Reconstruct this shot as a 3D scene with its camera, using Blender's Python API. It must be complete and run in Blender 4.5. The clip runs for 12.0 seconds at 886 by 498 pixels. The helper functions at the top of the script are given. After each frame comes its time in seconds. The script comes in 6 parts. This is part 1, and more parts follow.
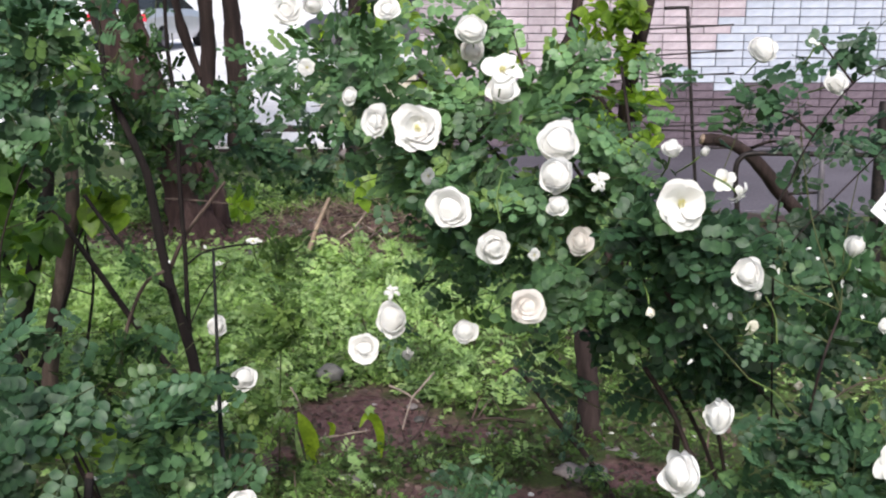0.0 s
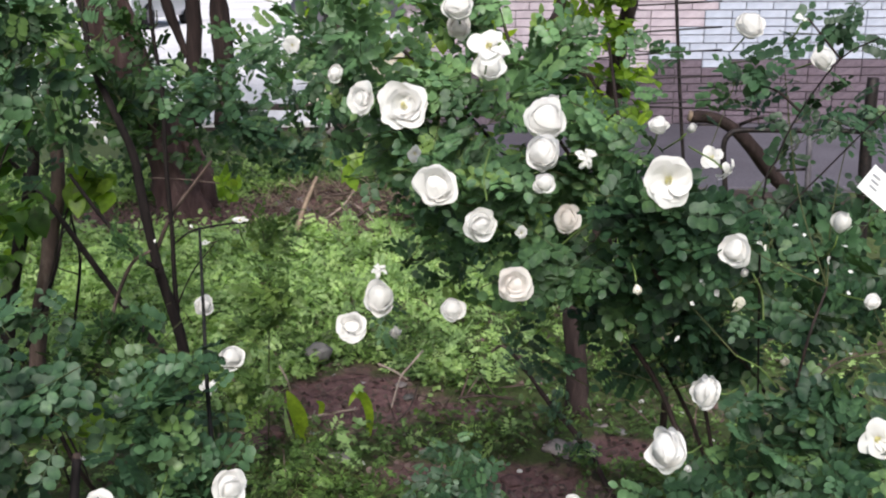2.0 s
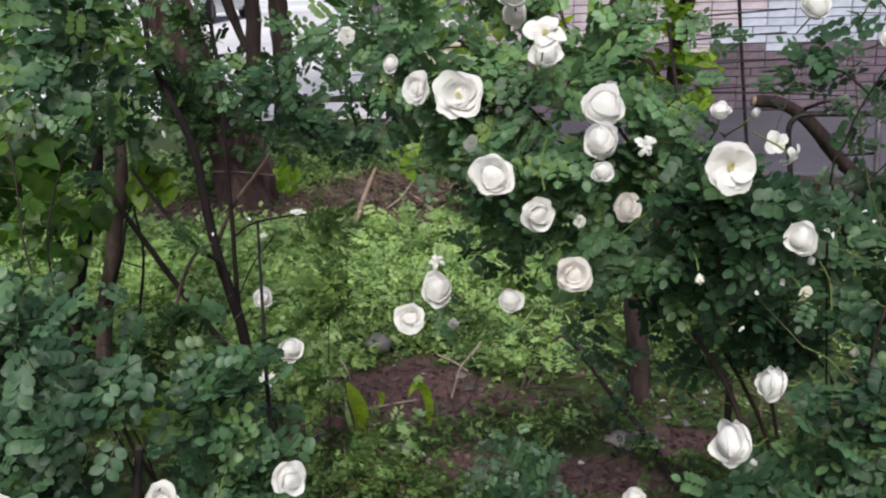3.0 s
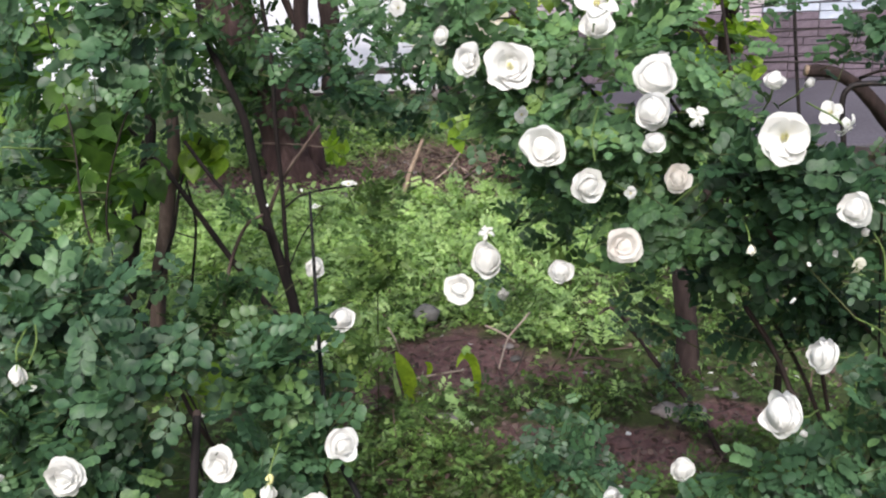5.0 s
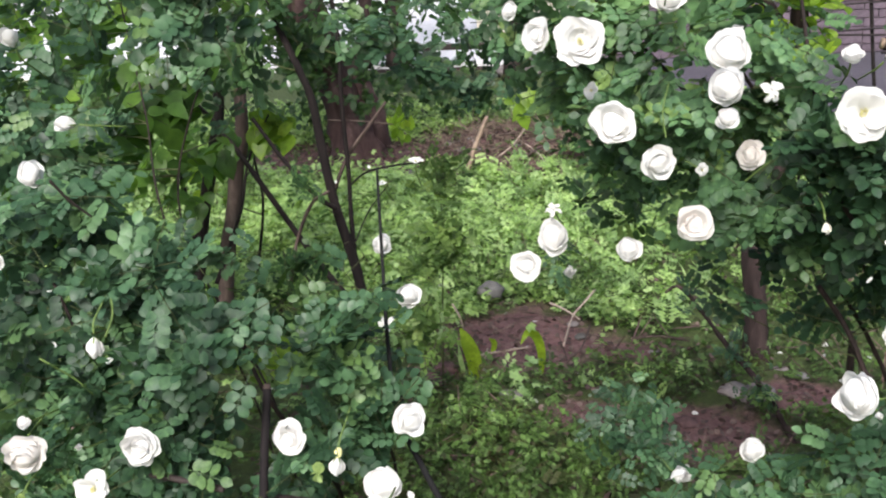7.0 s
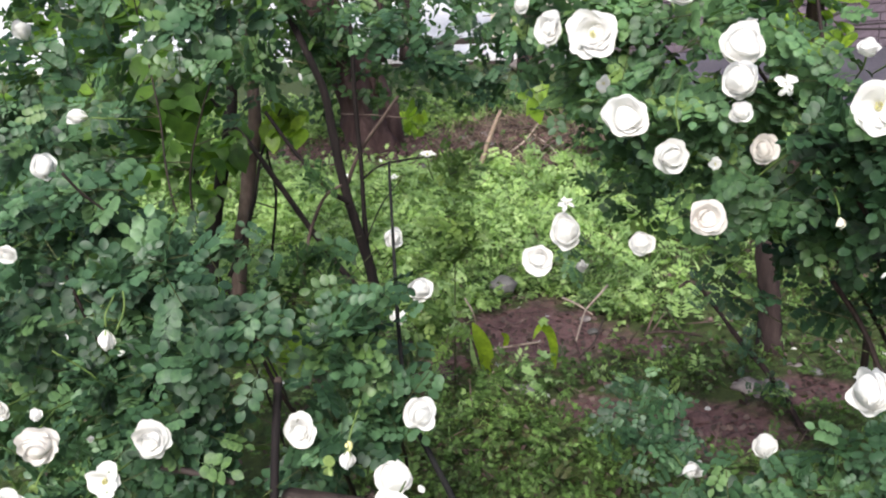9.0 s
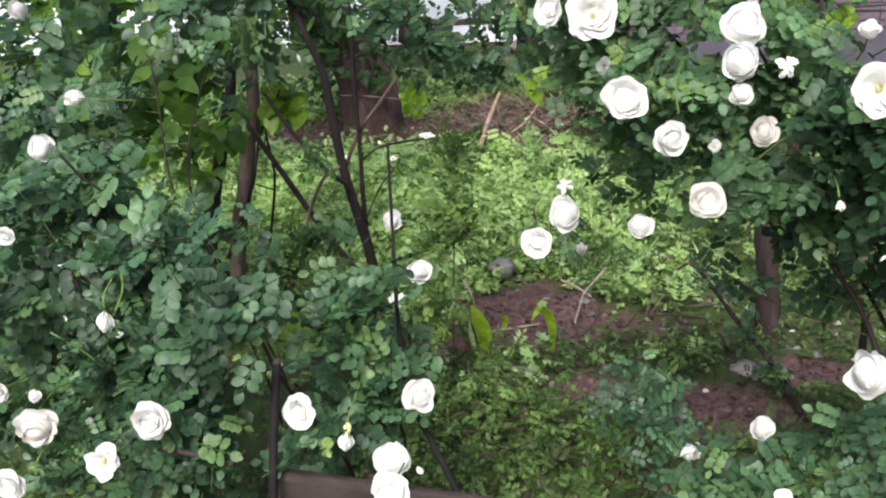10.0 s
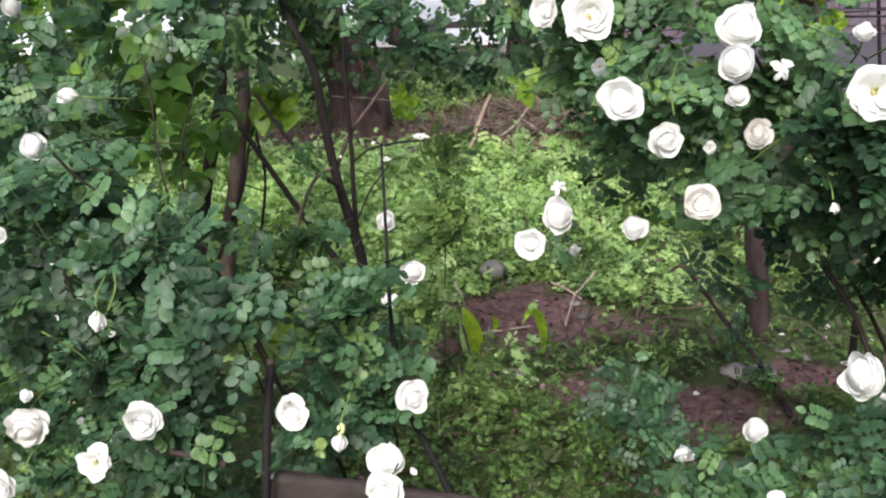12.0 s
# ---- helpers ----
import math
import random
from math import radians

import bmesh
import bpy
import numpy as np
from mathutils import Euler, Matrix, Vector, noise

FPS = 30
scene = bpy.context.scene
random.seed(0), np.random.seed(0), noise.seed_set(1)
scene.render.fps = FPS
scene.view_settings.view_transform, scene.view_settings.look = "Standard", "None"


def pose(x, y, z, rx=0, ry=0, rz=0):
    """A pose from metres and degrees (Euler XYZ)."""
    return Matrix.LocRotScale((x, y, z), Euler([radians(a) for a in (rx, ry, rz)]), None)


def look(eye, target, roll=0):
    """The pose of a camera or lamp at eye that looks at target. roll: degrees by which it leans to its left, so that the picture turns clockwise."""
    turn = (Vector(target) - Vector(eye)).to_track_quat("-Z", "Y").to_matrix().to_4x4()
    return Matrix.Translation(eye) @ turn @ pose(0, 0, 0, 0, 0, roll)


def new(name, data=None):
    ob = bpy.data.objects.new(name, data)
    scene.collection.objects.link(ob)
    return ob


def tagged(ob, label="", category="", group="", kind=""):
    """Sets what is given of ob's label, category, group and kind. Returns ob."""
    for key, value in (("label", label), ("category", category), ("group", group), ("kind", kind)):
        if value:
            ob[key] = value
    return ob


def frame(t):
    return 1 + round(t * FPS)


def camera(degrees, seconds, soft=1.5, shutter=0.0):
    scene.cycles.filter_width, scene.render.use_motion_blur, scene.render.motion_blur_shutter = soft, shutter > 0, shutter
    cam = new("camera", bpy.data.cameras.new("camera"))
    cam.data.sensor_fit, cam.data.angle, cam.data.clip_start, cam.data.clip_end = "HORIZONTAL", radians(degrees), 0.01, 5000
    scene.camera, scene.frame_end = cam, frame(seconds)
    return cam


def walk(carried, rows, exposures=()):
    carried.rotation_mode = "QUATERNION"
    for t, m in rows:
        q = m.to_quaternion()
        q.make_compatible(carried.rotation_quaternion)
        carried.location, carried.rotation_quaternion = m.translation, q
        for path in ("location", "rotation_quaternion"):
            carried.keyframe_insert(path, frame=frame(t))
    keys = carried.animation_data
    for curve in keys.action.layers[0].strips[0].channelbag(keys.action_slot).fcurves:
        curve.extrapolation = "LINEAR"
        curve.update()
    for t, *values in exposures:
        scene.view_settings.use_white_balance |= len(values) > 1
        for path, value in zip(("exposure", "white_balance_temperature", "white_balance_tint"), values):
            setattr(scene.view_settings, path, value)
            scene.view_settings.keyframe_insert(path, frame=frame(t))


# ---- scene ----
# ---------------------------------------------------------------- camera
cam = camera(47.07, 12.0, soft=2.1, shutter=0.5)
PATH = [
    (0.0, pose(-0.0006, -0.0009, 1.5001, 75.600, 0.000, -0.000)),
    (0.5, pose(-0.0008, -0.0020, 1.5003, 75.409, -0.214, -0.266)),
    (1.0, pose(-0.0005, -0.0019, 1.5002, 74.874, 0.061, -0.530)),
    (1.5, pose(0.0006, 0.0004, 1.4994, 74.634, 0.305, -0.542)),
    (2.0, pose(0.0028, 0.0031, 1.4988, 74.373, 0.096, -0.661)),
    (2.5, pose(0.0056, 0.0100, 1.4975, 74.109, 0.820, 0.635)),
    (3.0, pose(0.0074, 0.0192, 1.4954, 73.855, 1.526, 2.443)),
    (3.2, pose(0.0077, 0.0217, 1.4949, 73.696, 1.526, 2.761)),
    (4.8, pose(0.0005, 0.0034, 1.4985, 72.589, 2.164, 4.561)),
    (5.0, pose(0.0000, 0.0034, 1.4984, 72.350, 2.164, 4.927)),
    (5.5, pose(-0.0023, 0.0040, 1.4978, 71.812, 2.264, 5.796)),
    (6.0, pose(-0.0052, 0.0052, 1.4973, 71.360, 2.393, 6.616)),
    (6.5, pose(-0.0073, 0.0051, 1.4978, 71.112, 2.537, 7.412)),
    (7.0, pose(-0.0083, 0.0034, 1.4987, 71.196, 3.030, 8.344)),
    (7.2, pose(-0.0084, 0.0029, 1.4989, 71.323, 3.030, 8.599)),
    (8.8, pose(-0.0055, 0.0069, 1.4959, 71.192, 3.108, 9.126)),
    (9.0, pose(-0.0054, 0.0072, 1.4959, 70.937, 3.108, 9.126)),
    (9.5, pose(-0.0052, 0.0087, 1.4956, 70.306, 3.020, 9.147)),
    (10.0, pose(-0.0054, 0.0098, 1.4954, 69.917, 3.004, 9.105)),
    (10.5, pose(-0.0070, 0.0094, 1.4950, 69.815, 3.020, 9.058)),
    (11.0, pose(-0.0101, 0.0087, 1.4938, 69.792, 2.927, 8.993)),
    (11.5, pose(-0.0141, 0.0089, 1.4923, 69.917, 2.788, 8.743)),
    (12.0, pose(-0.0169, 0.0092, 1.4910, 70.067, 2.527, 8.537)),
]
walk(cam, PATH, [(0.0, 0.74), (1.5, 0.67), (2.5, 0.44), (3.0, 0.32), (3.2, 0.32), (4.8, 0.70), (6.0, 0.97), (9.0, 0.97), (12.0, 0.95)])

# ---------------------------------------------------------------- light
SUN_EL, SUN_AZ = 46.0, 183.0
world = bpy.data.worlds.new("world")
scene.world = world
world.use_nodes = True
wn = world.node_tree
wn.nodes.clear()
sky = wn.nodes.new("ShaderNodeTexSky")
sky.sky_type, sky.sun_disc = "NISHITA", False
sky.sun_elevation, sky.sun_rotation = radians(SUN_EL), radians(SUN_AZ)
sky.air_density, sky.dust_density, sky.ozone_density = 1.0, 4.0, 1.0
back = wn.nodes.new("ShaderNodeBackground")
back.inputs["Strength"].default_value = 0.10
wout = wn.nodes.new("ShaderNodeOutputWorld")
wn.links.new(sky.outputs[0], back.inputs[0])
wn.links.new(back.outputs[0], wout.inputs[0])
sun = new("sun", bpy.data.lights.new("sun", "SUN"))
sun.data.energy, sun.data.angle, sun.data.color = 2.7, radians(22), (1.0, 0.985, 0.96)
to_sun = Vector((math.sin(radians(SUN_AZ)) * math.cos(radians(SUN_EL)), math.cos(radians(SUN_AZ)) * math.cos(radians(SUN_EL)), math.sin(radians(SUN_EL))))
sun.matrix_world = look(to_sun * 40, (0, 0, 0))

rng = np.random.default_rng(7)


# ---------------------------------------------------------------- materials
def ramp(nt, fac, stops):
    r = nt.nodes.new("ShaderNodeValToRGB")
    while len(r.color_ramp.elements) < len(stops):
        r.color_ramp.elements.new(0.5)
    for e, (p, c) in zip(r.color_ramp.elements, stops):
        e.position, e.color = p, (*c, 1)
    nt.links.new(fac, r.inputs[0])
    return r.outputs[0]


def mix_rgb(nt, fac, a, b, mode="MIX"):
    m = nt.nodes.new("ShaderNodeMix")
    m.data_type, m.blend_type = "RGBA", mode
    for sock, v in ((m.inputs[0], fac), (m.inputs[6], a), (m.inputs[7], b)):
        if isinstance(v, (int, float)):
            sock.default_value = v
        elif isinstance(v, tuple):
            sock.default_value = (*v, 1)
        else:
            nt.links.new(v, sock)
    return m.outputs[2]


def noise_tex(nt, scale, detail=4.0, rough=0.55, coords="Object", stretch=None):
    tc = nt.nodes.new("ShaderNodeTexCoord")
    n = nt.nodes.new("ShaderNodeTexNoise")
    n.inputs["Scale"].default_value, n.inputs["Detail"].default_value, n.inputs["Roughness"].default_value = scale, detail, rough
    src = tc.outputs[coords]
    if stretch:
        mp = nt.nodes.new("ShaderNodeMapping")
        mp.inputs["Scale"].default_value = stretch
        nt.links.new(src, mp.inputs[0])
        src = mp.outputs[0]
    nt.links.new(src, n.inputs["Vector"])
    return n.outputs["Fac"]


def bump_of(nt, height, strength, distance):
    b = nt.nodes.new("ShaderNodeBump")
    b.inputs["Strength"].default_value, b.inputs["Distance"].default_value = strength, distance
    nt.links.new(height, b.inputs["Height"])
    return b.outputs[0]


def shell(name):
    m = bpy.data.materials.new(name)
    m.use_nodes = True
    nt = m.node_tree
    return m, nt, nt.nodes["Principled BSDF"], nt.nodes["Material Output"]


def leaf_material(name, stops, rough=0.45, thin=0.3, glow=(1.3, 1.35, 0.6), scale=60.0):
    """A leaf: hue that changes leaf by leaf, fine mottling, light that comes through the blade."""
    m, nt, p, outp = shell(name)
    geo = nt.nodes.new("ShaderNodeNewGeometry")
    inf = nt.nodes.new("ShaderNodeObjectInfo")
    add = nt.nodes.new("ShaderNodeMath")
    add.operation = "ADD"
    nt.links.new(geo.outputs["Random Per Island"], add.inputs[0])
    nt.links.new(inf.outputs["Random"], add.inputs[1])
    fr = nt.nodes.new("ShaderNodeMath")
    fr.operation = "FRACT"
    nt.links.new(add.outputs[0], fr.inputs[0])
    col = ramp(nt, fr.outputs[0], stops)
    n = noise_tex(nt, scale, 3)
    shade = ramp(nt, n, [(0.3, (0.72, 0.74, 0.72)), (0.7, (1.2, 1.2, 1.15))])
    col = mix_rgb(nt, 1.0, col, shade, "MULTIPLY")
    # broad blue-dark to warm-bright blotches put dark gaps and bright tufts into the colour
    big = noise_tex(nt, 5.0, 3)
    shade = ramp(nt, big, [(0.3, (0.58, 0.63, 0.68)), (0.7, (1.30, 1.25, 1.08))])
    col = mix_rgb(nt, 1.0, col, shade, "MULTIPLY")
    nt.links.new(col, p.inputs["Base Color"])
    p.inputs["Roughness"].default_value = rough
    p.inputs["Specular IOR Level"].default_value = 0.36
    nt.links.new(bump_of(nt, n, 0.25, 0.002), p.inputs["Normal"])
    tr = nt.nodes.new("ShaderNodeBsdfTranslucent")
    nt.links.new(mix_rgb(nt, 1.0, col, glow, "MULTIPLY"), tr.inputs[0])
    mx = nt.nodes.new("ShaderNodeMixShader")
    mx.inputs[0].default_value = thin
    nt.links.new(p.outputs[0], mx.inputs[1])
    nt.links.new(tr.outputs[0], mx.inputs[2])
    nt.links.new(mx.outputs[0], outp.inputs[0])
    return m


def rough_material(name, stops, scale, rough=0.8, bump=0.5, dist=0.004, stretch=None, metal=0.0, coords="Object", per_object=0.0, big=None):
    """A mottled matt surface at two scales, with relief."""
    m, nt, p, outp = shell(name)
    n = noise_tex(nt, scale, 6, 0.65, coords, stretch)
    col = ramp(nt, n, stops)
    n2 = noise_tex(nt, big or scale * 0.13, 3, 0.5, coords)
    col = mix_rgb(nt, 1.0, col, ramp(nt, n2, [(0.3, (0.75, 0.75, 0.75)), (0.7, (1.2, 1.2, 1.2))]), "MULTIPLY")
    if per_object:
        inf = nt.nodes.new("ShaderNodeObjectInfo")
        geo = nt.nodes.new("ShaderNodeNewGeometry")
        add = nt.nodes.new("ShaderNodeMath")
        add.operation = "ADD"
        nt.links.new(geo.outputs["Random Per Island"], add.inputs[0])
        nt.links.new(inf.outputs["Random"], add.inputs[1])
        fr = nt.nodes.new("ShaderNodeMath")
        fr.operation = "FRACT"
        nt.links.new(add.outputs[0], fr.inputs[0])
        lo, hi = 1 - per_object, 1 + per_object
        col = mix_rgb(nt, 1.0, col, ramp(nt, fr.outputs[0], [(0, (lo, lo, lo)), (1, (hi, hi, hi))]), "MULTIPLY")
    nt.links.new(col, p.inputs["Base Color"])
    p.inputs["Roughness"].default_value, p.inputs["Metallic"].default_value = rough, metal
    p.inputs["Specular IOR Level"].default_value = 0.25
    nt.links.new(bump_of(nt, n, bump, dist), p.inputs["Normal"])
    return m


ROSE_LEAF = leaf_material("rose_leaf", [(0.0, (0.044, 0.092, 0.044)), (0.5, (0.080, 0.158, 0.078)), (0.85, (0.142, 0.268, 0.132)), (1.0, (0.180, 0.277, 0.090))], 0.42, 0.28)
# darker copy of the rose leaf: shade put into its colour
SHADED_LEAF = leaf_material("shaded_rose_leaf", [(0.0, (0.017, 0.042, 0.022)), (0.5, (0.034, 0.081, 0.040)), (0.85, (0.060, 0.126, 0.064)), (1.0, (0.070, 0.134, 0.050))], 0.45, 0.18)
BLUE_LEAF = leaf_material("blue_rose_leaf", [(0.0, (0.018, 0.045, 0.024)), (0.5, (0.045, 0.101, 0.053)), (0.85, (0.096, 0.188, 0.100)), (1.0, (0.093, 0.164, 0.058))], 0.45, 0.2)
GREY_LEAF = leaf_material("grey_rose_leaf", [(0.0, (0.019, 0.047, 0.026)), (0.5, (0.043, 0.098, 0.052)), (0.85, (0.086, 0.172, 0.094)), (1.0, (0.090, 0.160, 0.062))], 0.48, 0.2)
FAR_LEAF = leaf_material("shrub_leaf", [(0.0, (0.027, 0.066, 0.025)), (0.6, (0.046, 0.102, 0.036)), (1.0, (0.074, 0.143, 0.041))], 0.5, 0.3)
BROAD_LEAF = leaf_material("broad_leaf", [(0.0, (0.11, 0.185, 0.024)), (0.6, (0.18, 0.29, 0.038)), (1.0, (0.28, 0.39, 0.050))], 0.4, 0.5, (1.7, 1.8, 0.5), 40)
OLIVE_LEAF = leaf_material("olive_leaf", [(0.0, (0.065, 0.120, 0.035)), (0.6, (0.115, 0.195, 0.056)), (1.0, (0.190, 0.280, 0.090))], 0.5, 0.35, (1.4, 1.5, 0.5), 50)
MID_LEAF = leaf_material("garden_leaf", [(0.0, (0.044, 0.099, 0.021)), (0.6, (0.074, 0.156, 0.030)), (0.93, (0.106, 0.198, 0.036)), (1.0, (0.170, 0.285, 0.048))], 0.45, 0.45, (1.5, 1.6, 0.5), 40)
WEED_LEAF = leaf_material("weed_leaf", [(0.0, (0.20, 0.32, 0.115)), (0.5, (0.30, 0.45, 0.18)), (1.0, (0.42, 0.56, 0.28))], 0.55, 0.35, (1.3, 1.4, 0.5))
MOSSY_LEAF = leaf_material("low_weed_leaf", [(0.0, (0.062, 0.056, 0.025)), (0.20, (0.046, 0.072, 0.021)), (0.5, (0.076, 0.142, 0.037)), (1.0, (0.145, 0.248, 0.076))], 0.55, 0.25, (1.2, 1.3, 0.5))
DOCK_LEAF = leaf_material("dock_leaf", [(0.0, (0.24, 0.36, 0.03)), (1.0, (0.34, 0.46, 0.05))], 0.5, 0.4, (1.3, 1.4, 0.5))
STRAW = rough_material("straw", [(0.3, (0.24, 0.18, 0.15)), (0.7, (0.46, 0.38, 0.32))], 60, 0.8, 0.3, 0.001)
DULL_STRAW = rough_material("dull_straw", [(0.3, (0.13, 0.095, 0.075)), (0.7, (0.27, 0.21, 0.165))], 60, 0.85, 0.3, 0.001, per_object=0.3)
DRY_LEAF = rough_material("dry_leaf", [(0.3, (0.07, 0.045, 0.042)), (0.6, (0.15, 0.105, 0.095)), (0.8, (0.27, 0.215, 0.19))], 25, 0.85, 0.3, 0.002, per_object=0.5)
STEM = rough_material("rose_cane", [(0.3, (0.012, 0.009, 0.009)), (0.6, (0.030, 0.019, 0.017)), (0.8, (0.055, 0.038, 0.028))], 90, 0.7, 0.5, 0.002, (1, 1, 0.3))
GREEN_STEM = rough_material("green_stem", [(0.3, (0.07, 0.12, 0.03)), (0.7, (0.14, 0.20, 0.06))], 80, 0.55, 0.2, 0.001)
TWIG_GREEN = rough_material("twig_green", [(0.3, (0.035, 0.045, 0.018)), (0.7, (0.075, 0.085, 0.03))], 80, 0.65, 0.2, 0.001)
BARK = rough_material("bark", [(0.25, (0.005, 0.004, 0.004)), (0.55, (0.014, 0.010, 0.010)), (0.8, (0.039, 0.027, 0.025))], 22, 0.9, 0.9, 0.012, (1, 1, 0.18))
PALE_BARK = rough_material("pale_bark", [(0.25, (0.03, 0.022, 0.020)), (0.55, (0.085, 0.060, 0.052)), (0.8, (0.18, 0.14, 0.12))], 26, 0.85, 0.8, 0.008, (1, 1, 0.25))
TREE_BARK = rough_material("fibrous_bark", [(0.25, (0.011, 0.008, 0.008)), (0.55, (0.038, 0.025, 0.024)), (0.8, (0.09, 0.064, 0.059))], 18, 0.92, 1.0, 0.02, (1, 1, 0.12))
OLD_BARK = rough_material("reddish_bark", [(0.25, (0.030, 0.018, 0.018)), (0.55, (0.085, 0.052, 0.050)), (0.8, (0.17, 0.115, 0.108))], 16, 0.92, 1.0, 0.02, (1, 1, 0.12))
CUT_WOOD = rough_material("cut_wood", [(0.3, (0.20, 0.14, 0.10)), (0.7, (0.34, 0.26, 0.20))], 40, 0.8, 0.3, 0.002)
OLD_WOOD = rough_material("weathered_wood", [(0.3, (0.026, 0.019, 0.018)), (0.6, (0.050, 0.038, 0.036)), (0.8, (0.085, 0.068, 0.062))], 30, 0.75, 0.4, 0.002, (0.2, 1, 1))
IRON = rough_material("rusty_iron", [(0.3, (0.012, 0.011, 0.013)), (0.65, (0.035, 0.028, 0.028)), (0.85, (0.08, 0.045, 0.03))], 60, 0.55, 0.3, 0.001, metal=0.4)
ZINC = rough_material("grey_steel", [(0.3, (0.075, 0.070, 0.085)), (0.7, (0.13, 0.12, 0.14))], 60, 0.6, 0.2, 0.001, metal=0.2)


def petal_material(name, lo, hi):
    m, nt, p, outp = shell(name)
    n = noise_tex(nt, 45, 3, 0.5)
    n2 = noise_tex(nt, 14, 2, 0.5)
    col = mix_rgb(nt, 1.0, ramp(nt, n, [(0.3, lo), (0.7, hi)]), ramp(nt, n2, [(0.3, (0.99, 0.975, 0.965)), (0.7, (1, 1, 1))]), "MULTIPLY")
    nt.links.new(col, p.inputs["Base Color"])
    p.inputs["Roughness"].default_value, p.inputs["Specular IOR Level"].default_value = 0.8, 0.1
    nt.links.new(bump_of(nt, noise_tex(nt, 90, 3), 0.08, 0.001), p.inputs["Normal"])
    tr = nt.nodes.new("ShaderNodeBsdfTranslucent")
    nt.links.new(col, tr.inputs[0])
    mx = nt.nodes.new("ShaderNodeMixShader")
    mx.inputs[0].default_value = 0.34
    nt.links.new(p.outputs[0], mx.inputs[1])
    nt.links.new(tr.outputs[0], mx.inputs[2])
    nt.links.new(mx.outputs[0], outp.inputs[0])
    return m


PETAL = petal_material("white_petal", (0.78, 0.779, 0.772), (0.82, 0.82, 0.815))
BLUSH = petal_material("blush_petal", (0.80, 0.765, 0.74), (0.84, 0.815, 0.795))
FADED = rough_material("faded_petal", [(0.3, (0.74, 0.70, 0.60)), (0.7, (0.84, 0.82, 0.75))], 40, 0.65, 0.3, 0.002)
STAMEN = rough_material("stamen", [(0.3, (0.62, 0.58, 0.22)), (0.7, (0.78, 0.74, 0.40))], 200, 0.7, 0.2, 0.001)
CALYX = rough_material("calyx", [(0.3, (0.10, 0.16, 0.05)), (0.7, (0.20, 0.27, 0.09))], 90, 0.6, 0.2, 0.001)


# ---------------------------------------------------------------- mesh helpers
def link_mesh(name, verts, faces, material, parent=None, label="", smooth=True):
    me = bpy.data.meshes.new(name)
    if isinstance(faces, np.ndarray):
        k = faces.shape[1]
        me.vertices.add(len(verts))
        me.vertices.foreach_set("co", np.asarray(verts, dtype=np.float32).ravel())
        me.loops.add(faces.size)
        me.loops.foreach_set("vertex_index", faces.astype(np.int32).ravel())
        me.polygons.add(len(faces))
        me.polygons.foreach_set("loop_start", np.arange(0, faces.size, k, dtype=np.int32))
        me.update(calc_edges=True)
    else:
        me.from_pydata([tuple(v) for v in verts], [], faces)
    if smooth:
        me.polygons.foreach_set("use_smooth", np.ones(len(me.polygons), dtype=bool))
    me.materials.append(material)
    me.validate()
    ob = new(name, me)
    ob.parent = parent
    if label:
        ob["label"] = label
    return ob


def part(name, bm, material, parent=None, label="", smooth=False):
    me = bpy.data.meshes.new(name)
    bm.to_mesh(me)
    bm.free()
    if smooth:
        me.polygons.foreach_set("use_smooth", np.ones(len(me.polygons), dtype=bool))
    me.materials.append(material)
    ob = new(name, me)
    ob.parent = parent
    if label:
        ob["label"] = label
    return ob


def thing(name, x, y, z, label, category, group="", kind=""):
    ob = new(name)
    ob.empty_display_size = 0.05
    ob.location = (x, y, z)
    return tagged(ob, label, category, group, kind)


def box(sx, sy, sz, m=None, bevel=0.0, seg=2):
    bm = bmesh.new()
    bmesh.ops.create_cube(bm, size=1.0)
    bmesh.ops.scale(bm, vec=(sx, sy, sz), verts=bm.verts)
    if bevel:
        bmesh.ops.bevel(bm, geom=bm.edges[:], offset=bevel, segments=seg, affect="EDGES", profile=0.5)
    if m is not None:
        bmesh.ops.transform(bm, matrix=m, verts=bm.verts)
    return bm


def spline(pts, n=24):
    """A smooth run of n points through a few."""
    P = [Vector(q) for q in pts]
    P = [P[0] * 2 - P[1]] + P + [P[-1] * 2 - P[-2]]
    res = []
    for i in range(n):
        u = i / (n - 1) * (len(P) - 3)
        k = min(int(u), len(P) - 4)
        t = u - k
        a, b, c, d = P[k:k + 4]
        res.append(0.5 * ((2 * b) + (c - a) * t + (2 * a - 5 * b + 4 * c - d) * t * t + (3 * b - a - 3 * c + d) * t ** 3))
    return res


